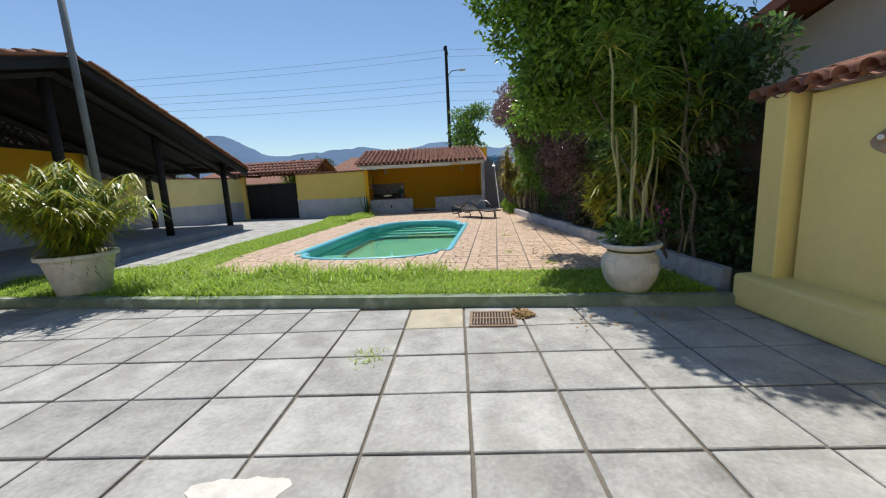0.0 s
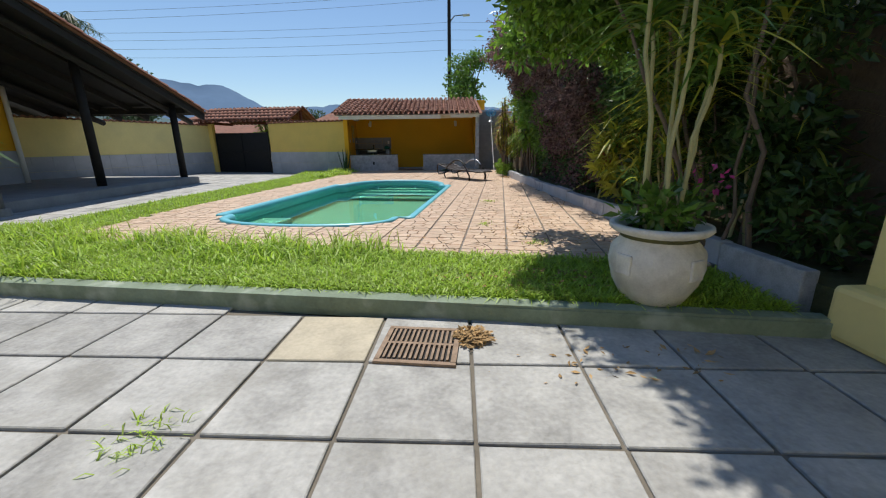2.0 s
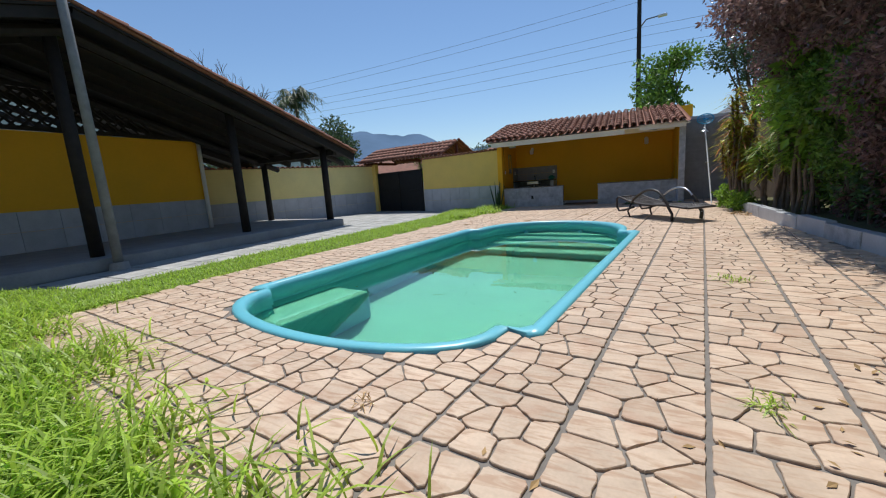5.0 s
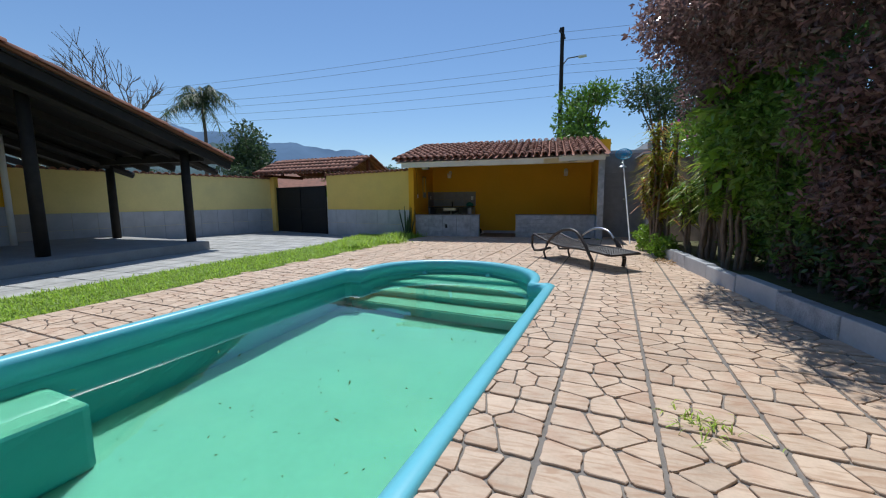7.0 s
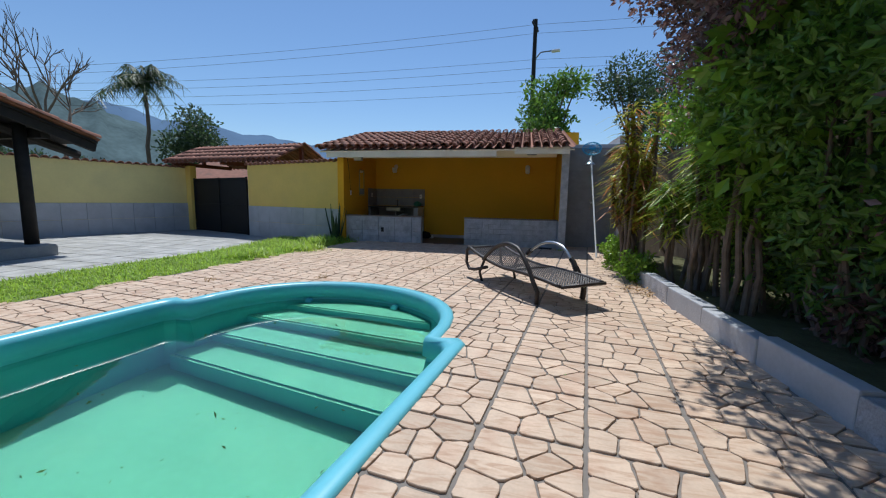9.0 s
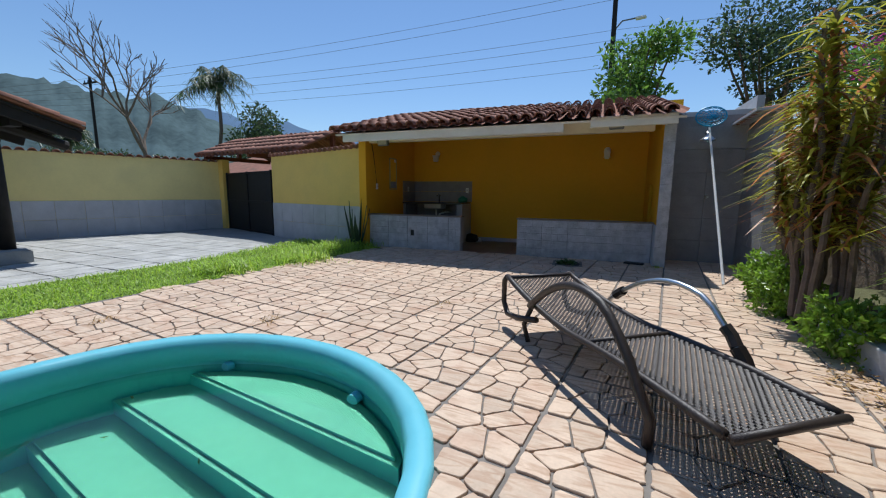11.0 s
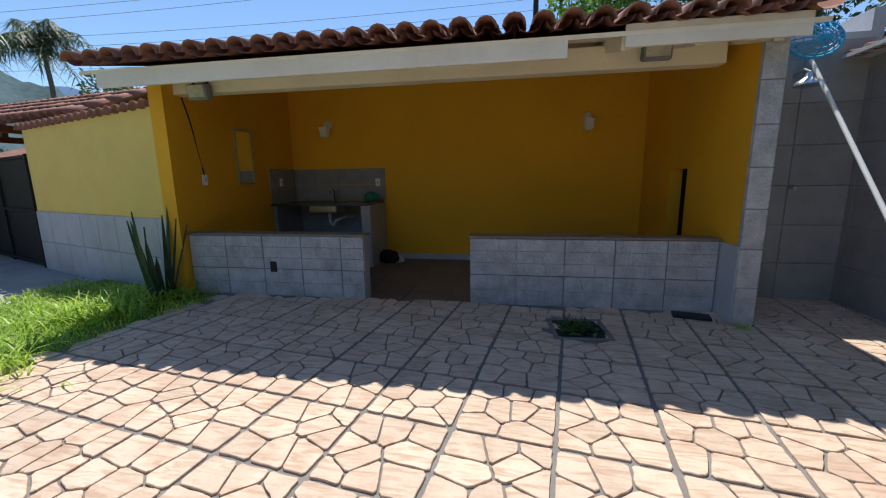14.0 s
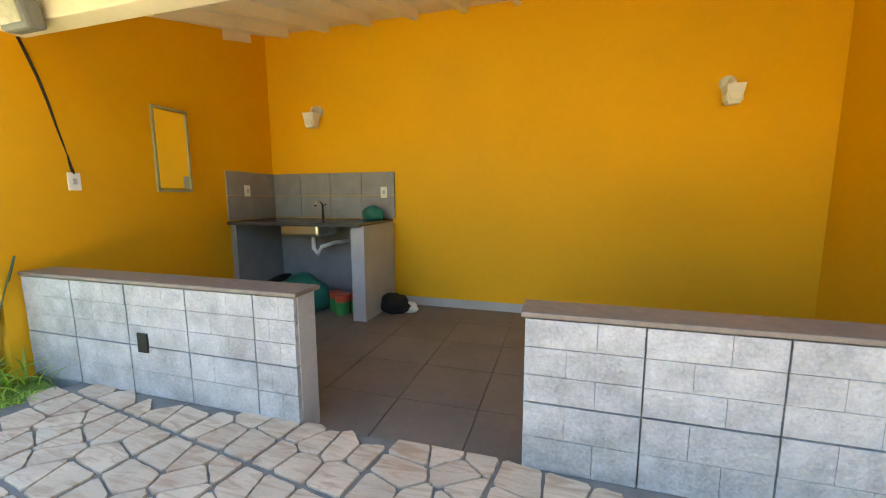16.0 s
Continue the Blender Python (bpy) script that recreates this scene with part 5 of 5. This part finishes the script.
tube(bm, [(0, 0, 0.12), (0, -0.12, 0.14), (0, -0.2, 0.1)], 0.012, 8)
part("arm", bm, M_STEEL, shower)
bm = BM()
lathe(bm, ((0.11, 0.0), (0.1, 0.02), (0.05, 0.06), (0.03, 0.1)), 20, 0, -0.2)
part("rose", bm, M_STEEL, shower)
bm = BM()
cyl(bm, (0.1, 0, -0.85), (0.1, -0.05, -0.85), 0.025, 0.02)
part("valve", bm, M_STEEL, shower)
net = thing("pool_net", label="blue pool skimmer net on a long white pole", category="pool net")
bm = BM()
cyl(bm, (1.9, 14.1, 0.0), (1.93, 15.72, 2.1), 0.016, seg=10)
part("pole", bm, M_PLAST, net, "long white pole")
bm = BM()
c = Vector((1.94, 15.74, 2.26))
tube(bm, [c + Vector((0.2 * math.cos(a), -0.02, 0.14 * math.sin(a))) for a in np.linspace(0, 2 * math.pi, 20)[:-1]], 0.012, 6, closed=True)
part("hoop", bm, M_BLUE, net, "blue plastic hoop")
bm = BM()
for a in np.linspace(0, 2 * math.pi, 17)[:-1]:
    p = c + Vector((0.2 * math.cos(a), -0.02, 0.14 * math.sin(a)))
    tube(bm, [p, c + Vector((0.12 * math.cos(a), -0.1, 0.08 * math.sin(a))), c + Vector((0, -0.14, -0.02))], 0.006, 4)
for k in (0.35, 0.6, 0.85):
    tube(bm, [c + Vector((0.2 * k * math.cos(a), -0.02 - 0.12 * (1 - k), 0.14 * k * math.sin(a))) for a in np.linspace(0, 2 * math.pi, 14)[:-1]], 0.006, 4, closed=True)
part("mesh_bag", bm, M_BLUE, net)
bust = BM()
lathe(bust, ((0.07, 0.0), (0.09, 0.04), (0.06, 0.1), (0.1, 0.16), (0.11, 0.24), (0.07, 0.31), (0.02, 0.34)), 16)
bmesh.ops.translate(bust, vec=(2.22, 14.0, 0.1), verts=bust.verts)
tagged(part("garden_ornament", bust, M_POLE, smooth=True), "small dark stone garden ornament on the kerb", "ornament")

# ---- neighbours and distance ----
nb = thing("neighbour_house", label="pinkish neighbour house with dark red timber eaves and tile roof", category="house")
bm = BM()
side = [(-6.0, -0.2), (5.0, -0.2), (5.0, 2.9), (-0.5, 4.1), (-6.0, 2.9)]
lo = [bm.verts.new((4.6, y, z)) for y, z in side]
hi = [bm.verts.new((9.0, y, z)) for y, z in side]
bm.faces.new(lo)
bm.faces.new(hi[::-1])
for i in range(5):
    j = (i + 1) % 5
    bm.faces.new((lo[i], hi[i], hi[j], lo[j]))
bmesh.ops.recalc_face_normals(bm, faces=bm.faces)
part("wall", bm, M_PINK, nb)
for (ya, za), (yb, zb) in (((-0.5, 4.15), (5.5, 2.84)), ((-0.5, 4.15), (-6.5, 2.84))):
    bm = BM()
    vs = [bm.verts.new(q) for q in ((4.0, ya, za), (4.0, yb, zb), (9.4, yb, zb), (9.4, ya, za), (4.0, ya, za + 0.16), (4.0, yb, zb + 0.16), (9.4, yb, zb + 0.16), (9.4, ya, za + 0.16))]
    for f in ((0, 1, 2, 3), (7, 6, 5, 4), (0, 4, 5, 1), (1, 5, 6, 2), (2, 6, 7, 3)):
        bm.faces.new([vs[i] for i in f])
    part("roof", bm, M_WOOD, nb, "dark red timber eaves")
eave = thing("yard_wall_roof", label="narrow terracotta tile roof along the yellow wall", category="roof", kind="structure")
tiled_roof(eave, Matrix.Translation((2.36, 1.15, 1.87)) @ pose(0, 0, 0, 0, 0, -90) @ Matrix.Rotation(radians(16), 4, "X"), 8.4, 0.9, joined=True)
for i, (x, y, w, d, h, rz) in enumerate(((-12.5, 24, 7, 6, 1.9, 8), (-5.5, 27, 6, 5, 2.3, 0))):
    ob = thing("far_house", x, y, -0.16, rz, "small distant house with a brown tile roof", "house", "houses beyond the wall")
    bm = BM()
    box(bm, 0, 0, h / 2, w, d, h)
    part("wall", bm, M_PINK, ob)
    bm = BM()
    vs = [bm.verts.new(q) for q in ((-w / 2 - 0.4, -d / 2 - 0.4, h), (w / 2 + 0.4, -d / 2 - 0.4, h), (w / 2 + 0.4, d / 2 + 0.4, h), (-w / 2 - 0.4, d / 2 + 0.4, h), (-w / 4, 0, h + 1.3), (w / 4, 0, h + 1.3))]
    for f in ((0, 1, 5, 4), (1, 2, 5), (2, 3, 4, 5), (3, 0, 4), (3, 2, 1, 0)):
        bm.faces.new([vs[i] for i in f])
    part("roof", bm, M_TERRA, ob)


def coco_palm(x, y, h, s, seed):
    ob = thing("coconut_palm", x, y, -0.16, 0, "tall coconut palm beyond the wall", "palm", "palms beyond the wall")
    bm = BM()
    trunk(bm, (0, 0, 0), (0.3, 0, h), 0.2, 0.13, 0.12, seed, 8)
    part("trunk", bm, M_BARK, ob)
    q = random.Random(seed)
    st, fr = BM(), []
    for i in range(24):
        a, el, L = q.uniform(0, 6.28), q.uniform(-0.3, 1.2), s * q.uniform(0.85, 1.15)
        pts = [(0.3 + math.cos(a) * L * t * math.cos(el), math.sin(a) * L * t * math.cos(el), h + L * (math.sin(el) * t - 0.55 * t * t)) for t in np.linspace(0, 1, 9)]
        tube(st, pts, 0.05, 4, r_end=0.015)
        for k in range(1, 9):
            for u in np.linspace(0, 1, 9):
                fr.append(tuple(np.array(pts[k - 1]) * (1 - u) + np.array(pts[k]) * u))
    part("fronds", st, M_CANE, ob)
    blades("foliage", M_FAR, fr, s * 0.34, 0.035, 1.1, ob, seed, 2, -0.1)
    return ob


def far_tree(x, y, h, rad, seed, material=M_FAR, leaf=0.22, n=260, label="leafy green tree beyond the wall"):
    ob = thing("tree", x, y, -0.16, 0, label, "tree", "trees beyond the wall")
    bm = BM()
    q = random.Random(seed)
    trunk(bm, (0, 0, 0), (0, 0, h * 0.6), 0.16, 0.08, 0.1, seed)
    bl = []
    for i in range(16):
        a = q.uniform(0, 6.28)
        c = (rad * 0.75 * math.cos(a) * q.random(), rad * 0.75 * math.sin(a) * q.random(), h * q.uniform(0.5, 0.92))
        trunk(bm, (0, 0, h * 0.35), c, 0.06, 0.02, 0.08, seed + i, 4)
        bl.append((*c, rad * 0.42, rad * 0.42, rad * 0.34, n))
    part("trunk", bm, M_BARK, ob)
    leaves("crown", material, bl, leaf, ob, seed)
    return ob


def bare_tree(x, y, h, seed):
    ob = thing("bare_tree", x, y, -0.16, 0, "leafless grey tree beyond the wall", "tree", "trees beyond the wall")
    bm = BM()
    q = random.Random(seed)

    def grow(p, d, L, r_, k):
        e = p + d * L
        tube(bm, [p, (p + e) / 2 + Vector((q.uniform(-1, 1), q.uniform(-1, 1), 0)) * L * 0.06, e], r_, 5, r_end=r_ * 0.65)
        if k:
            for _ in range(3):
                nd = (d + Vector((q.uniform(-1, 1), q.uniform(-1, 1), q.uniform(-0.2, 0.7))) * 0.75).normalized()
                grow(e, nd, L * q.uniform(0.62, 0.82), r_ * 0.62, k - 1)
    grow(Vector((0, 0, 0)), Vector((0, 0, 1)), h * 0.3, 0.2, 5)
    part("branches", bm, M_BARK, ob)["kind"] = "stuff"


coco_palm(-32.3, 35.3, 10.8, 3.3, 3)
coco_palm(-45, 30, 6.0, 2.6, 5)
bare_tree(-29.5, 27, 12.5, 7)
far_tree(-27.5, 36, 8.4, 3.8, 61, M_FAR, 0.32, 320)
far_tree(-26, 33, 4.4, 2.4, 62)
far_tree(-31, 29, 3.6, 2.2, 63)
far_tree(-34, 27, 4.2, 2.2, 64, M_FAR, 0.2)
far_tree(-14, 41, 4.8, 2.4, 65)
far_tree(1.2, 22.5, 6.4, 1.7, 66, M_LEAF, 0.17, 300)
far_tree(4.6, 22.0, 6.8, 2.2, 67, M_FAR, 0.13, 500)
far_tree(7.0, 20.0, 6.6, 2.4, 68, M_FAR, 0.15, 500)
far_tree(4.9, 13.5, 4.6, 1.6, 69, M_LEAFD, 0.12, 500)
far_tree(5.0, 17.5, 5.2, 1.7, 70, M_FAR, 0.12, 500)
far_tree(-8.8, 19.6, 2.7, 1.1, 71, M_LEAFL, 0.1, 200)


def utility_pole(x, y, h, r0=0.13):
    ob = thing("utility_pole", x, y, -0.16, 0, "dark utility pole with crossarm and insulators", "utility pole", "utility poles")
    bm = BM()
    cyl(bm, (0, 0, 0), (0, 0, h), r0, r0 * 0.7, 10)
    part("shaft", bm, M_BLACKW, ob)
    bm = BM()
    box(bm, 0, 0, h - 0.5, 1.7, 0.1, 0.12)
    part("crossarm", bm, M_BLACKW, ob)
    for i in range(4):
        bm = BM()
        cyl(bm, (-0.7 + i * 0.46, 0, h - 0.44), (-0.7 + i * 0.46, 0, h - 0.24), 0.05, 0.03, 8)
        part("insulator", bm, M_BLACKM, ob)
    return ob


up = utility_pole(0.75, 36.8, 14.2, 0.2)
up.matrix_basis = pose(0.75, 36.8, -0.16, 0, 0, 75)
bm = BM()
tube(bm, [(0, 0, 11.4), (0.3, -0.4, 12.0), (0.6, -1.2, 12.1)], 0.05, 6)
arm = part("lamp_arm", bm, M_POLE, up)
bm = BM()
box(bm, 0.66, -1.4, 12.08, 0.3, 0.6, 0.15, bevel=0.04)
part("lamp_head", bm, M_PLAST, arm)
utility_pole(-38, 28.6, 10.2)
wires = thing("power_lines", label="thin dark overhead power lines", category="cable")
for k, dz in enumerate((13.7, 13.1, 11.3, 10.7, 9.9, 9.1)):
    bm = BM()
    a, b, c = Vector((-38, 28.6 + 0.2 * k, 9.9 - 0.45 * k)), Vector((0.75, 36.8, dz)), Vector((45, 34, dz + 0.3))
    pts = [a.lerp(b, t) - Vector((0, 0, 1.6 * t * (1 - t))) for t in np.linspace(-0.8, 1, 30)] + [b.lerp(c, t) - Vector((0, 0, 2 * t * (1 - t))) for t in np.linspace(0.1, 1, 10)]
    tube(bm, pts, 0.011, 4)
    part("cable", bm, M_POLE, wires)


def ridge(name, dist, a0, a1, heights, material, label, seed, base=-3):
    """A distant range as a real slope with an uneven crest, between two bearings (degrees left of ahead)."""
    n, m = 120, 8
    V, F = [], []
    for i in range(n + 1):
        a = radians(a0 + (a1 - a0) * i / n)
        t = i / n * (len(heights) - 1)
        k = min(int(t), len(heights) - 2)
        u = t - k
        u = u * u * (3 - 2 * u)
        h = heights[k] * (1 - u) + heights[k + 1] * u
        h *= 1 + 0.10 * noise.noise(Vector((i * 0.16, seed, 0))) + 0.05 * noise.noise(Vector((i * 0.6, seed, 3)))
        for j in range(m + 1):
            d = dist * (1 + 0.35 * j / m) + 0.02 * dist * noise.noise(Vector((i * 0.3, j * 0.8, seed)))
            V.append((-math.sin(a) * d, math.cos(a) * d, base + h * (j / m) ** 0.8))
    for i in range(n):
        for j in range(m):
            b = i * (m + 1) + j
            F.append((b, b + m + 1, b + m + 2, b + 1))
    tagged(part(name, (V, F), material, smooth=True), label, "mountain", kind="structure")


ridge("backdrop_mountains", 900, 75, -25, (200, 200, 205, 205, 195, 166, 158, 100, 118, 112, 125, 100, 80, 60), M_HILL, "mountain range on the horizon, haze painted in its blue", 2)
ridge("backdrop_hill", 320, 85, 26, (80, 90, 86, 80, 60, 30, 8), M_HILLN, "wooded hill beyond the yard, greyed with painted haze", 5)

# ---- pieces: patio slabs, then the deck's stones ----
PT = 0.588
ang = radians(-3.5)
ux, uy = Vector((math.cos(ang), math.sin(ang))), Vector((0.05, 1.0)).normalized()
o = Vector((-0.68, -0.957))
slab = []
for k in range(4):
    bm = BM()
    box(bm, 0, 0, 0, PT - 0.022, PT - 0.022, 0.03)
    for v in bm.verts:
        v.co += Vector((rng.uniform(-0.004, 0.004), rng.uniform(-0.004, 0.004), 0))
    bmesh.ops.bevel(bm, geom=bm.edges[:], offset=0.005, segments=1, affect="EDGES")
    me = bpy.data.meshes.new("slab")
    bm.to_mesh(me)
    bm.free()
    me.materials.append(M_SLATE)
    slab.append(me)
M_SAND = mat("ochre_slate", (0.46, 0.41, 0.31), 0.75, var=0.3, scale=5, bump=0.5, bscale=28)
sand = slab[0].copy()
sand.materials[0] = M_SAND
for i in range(-11, 5):
    for j in range(-5, 5):
        c = o + ux * PT * (i + 0.5) + uy * PT * (j + 0.5)
        if c.x > 2.3 or c.x < -7.2:
            continue
        if c.y > 1.36 - 0.165 * (c.x + 0.5) + 0.22:
            continue
        ob = new("slab", sand if (c - Vector((-1.05, 0.98))).length < 0.3 else slab[(i * 3 + j) % 4])
        ob.parent = patio
        ob.matrix_basis = Matrix.Translation((c.x, c.y, ZP - 0.013 + rng.uniform(-0.002, 0.002))) @ Matrix.Rotation(ang * 0.9, 4, "Z")
# Thin pale patch with an uneven outline, lying on the slabs.
bm = BM()
q = random.Random(31)
prism(bm, [(-1.8 + (0.24 + 0.03 * math.sin(3 * a) + q.uniform(-0.012, 0.012)) * math.cos(a), -1.14 + (0.11 + 0.02 * math.cos(2 * a) + q.uniform(-0.01, 0.01)) * math.sin(a)) for a in np.linspace(0, 2 * math.pi, 34)[:-1]], ZP - 0.002, ZP + 0.005)
tagged(part("cement_patch", bm, M_POT), "pale irregular patch on the patio slabs", "patch")
PV = 0.62
bm = BM()
for i in range(26):
    for j in range(18):
        cx, cy = -6.0 - i * PV + 0.08 * math.sin(j), 4.3 + j * PV + 0.03 * i
        if not inside((cx, cy), [(-6.2, 4.6), (-6.15, 7), (-5.7, 12.5), (-6.2, 15.8), (-10.6, 17.5), (-13.0, 11.0), (-13, 4.6)]):
            continue
        if cx < -8.0 and cy < 12.4:
            continue
        box(bm, cx, cy, ZP + 0.004, PV - 0.025, PV - 0.025, 0.02)
ys = part("paving_slabs", bm, M_SLATE, bpy.data.objects["pavement_yard"])
ys["kind"] = "stuff"

DT = 0.476


def clip(poly, n, d):
    """The part of a convex polygon where p.n <= d."""
    out = []
    for a, b in zip(poly, poly[1:] + poly[:1]):
        da, db = a.dot(n) - d, b.dot(n) - d
        if da <= 0:
            out.append(a)
        if (da < 0 < db) or (db < 0 < da):
            out.append(a.lerp(b, da / (da - db)))
    return out


def stone_set(seed):
    """The stones of one deck tile, as meshes round the tile's middle."""
    q = random.Random(seed)
    h = DT / 2
    pts = [Vector((q.uniform(-h, h), q.uniform(-h, h))) for _ in range(9)]
    for _ in range(4):
        sums = [[Vector((0, 0)), 0] for _ in pts]
        for k in range(900):
            p = Vector((-h + DT * (k % 30 + 0.5) / 30, -h + DT * (k // 30 + 0.5) / 30))
            near_i = min(range(len(pts)), key=lambda i: (pts[i] - p).length)
            sums[near_i][0] += p
            sums[near_i][1] += 1
        pts = [v / max(1, c) + Vector((q.uniform(-0.014, 0.014), q.uniform(-0.014, 0.014))) for v, c in sums]
    res = []
    for p in pts:
        e = h - 0.009
        poly = [Vector(v) for v in ((-e, -e), (e, -e), (e, e), (-e, e))]
        for a in pts:
            if a is not p:
                n = (a - p).normalized()
                poly = clip(poly, n, (a + p).dot(n) / 2 - 0.0035)
        if len(poly) < 3:
            continue
        c = sum(poly, Vector((0, 0))) / len(poly)
        ring = []
        for a, b in zip(poly, poly[1:] + poly[:1]):
            if (b - a).length < 0.012:
                continue
            ring += [a.lerp(b, u) + (a.lerp(b, u) - c).normalized() * q.uniform(-0.005, 0.002) for u in (0.09, 0.36, 0.64, 0.91)]
        n = len(ring)
        V = [(v.x, v.y, -0.012) for v in ring] + [(v.x, v.y, -0.003) for v in ring] + [(c.x + (v.x - c.x) * 0.97, c.y + (v.y - c.y) * 0.97, 0.0) for v in ring]
        F = [tuple(range(2 * n, 3 * n))]
        for i in range(n):
            j = (i + 1) % n
            F += [(i, j, n + j, n + i), (n + i, n + j, 2 * n + j, 2 * n + i)]
        me = bpy.data.meshes.new("stone")
        me.from_pydata(V, [], F)
        me.materials.append(M_STONE)
        res.append((me, c, V, F))
    return res


SETS = [stone_set(s) for s in (2, 5, 11)]
rim_in, rim_cut = pool_outline(0.0), pool_outline(-0.045)
O0 = Vector((0.275, 7.6))
bigV, bigF, made = [], [], 0
for i in range(-13, 8):
    for j in range(-14, 20):
        c = O0 + PERP * DT * (i + 0.5) + DIR * DT * (j + 0.35)
        if c.x < -5.4 or c.x > 3.0 or c.y < 1.9 or c.y > 16.4:
            continue
        st = SETS[(i * 7 + j * 3 + i * j) % 3]
        rot = Matrix.Rotation(-math.atan2(DIR.x, DIR.y) + math.pi * ((i + 2 * j) % 2), 4, "Z")
        tm = Matrix.Translation((c.x, c.y, rng.uniform(-0.001, 0.001))) @ rot
        for me, cc, V, F in st:
            w = tm @ Vector((cc.x, cc.y, 0))
            if w.y > 15.39 and w.x < 1.45:
                continue
            if not inside((w.x, w.y), DECK) or inside((w.x, w.y), rim_in):
                continue
            if any(inside((u.x, u.y), rim_cut) for u in (tm @ Vector(v) for v in V[::3])):
                continue
            if abs(w.x - 0.03) < 0.2 and abs(w.y - 14.83) < 0.2:
                continue
            if made < 300 and i in (-1, 0, 1, 2) and 2.2 < c.y < 8.0:
                ob = new("stone", me)
                ob.parent, ob.matrix_basis = deck, tm
                made += 1
            else:
                b = len(bigV)
                for v in V:
                    u = tm @ Vector(v)
                    bigV.append((u.x, min(u.y, 15.405) if w.x < 1.45 else u.y, u.z))
                bigF += [tuple(k + b for k in f) for f in F]
part("stones", (bigV, bigF), M_STONE, deck)["kind"] = "stuff"
r = np.random.RandomState(77)
specks = []
for k in range(170):
    p = POOL_C + PERP * r.uniform(-1.1, 1.1) + DIR * r.uniform(-2.0, 2.6)
    specks.append((p.x, p.y, -0.196 if k % 3 == 0 else -1.268, 0.01, 0.01, 0.001, 1))
tagged(leaves("pool_debris", M_LEAFD, specks, 0.035, None, 78, 0.4), "dark leaf specks floating and lying in the pool", "leaf litter", kind="stuff")
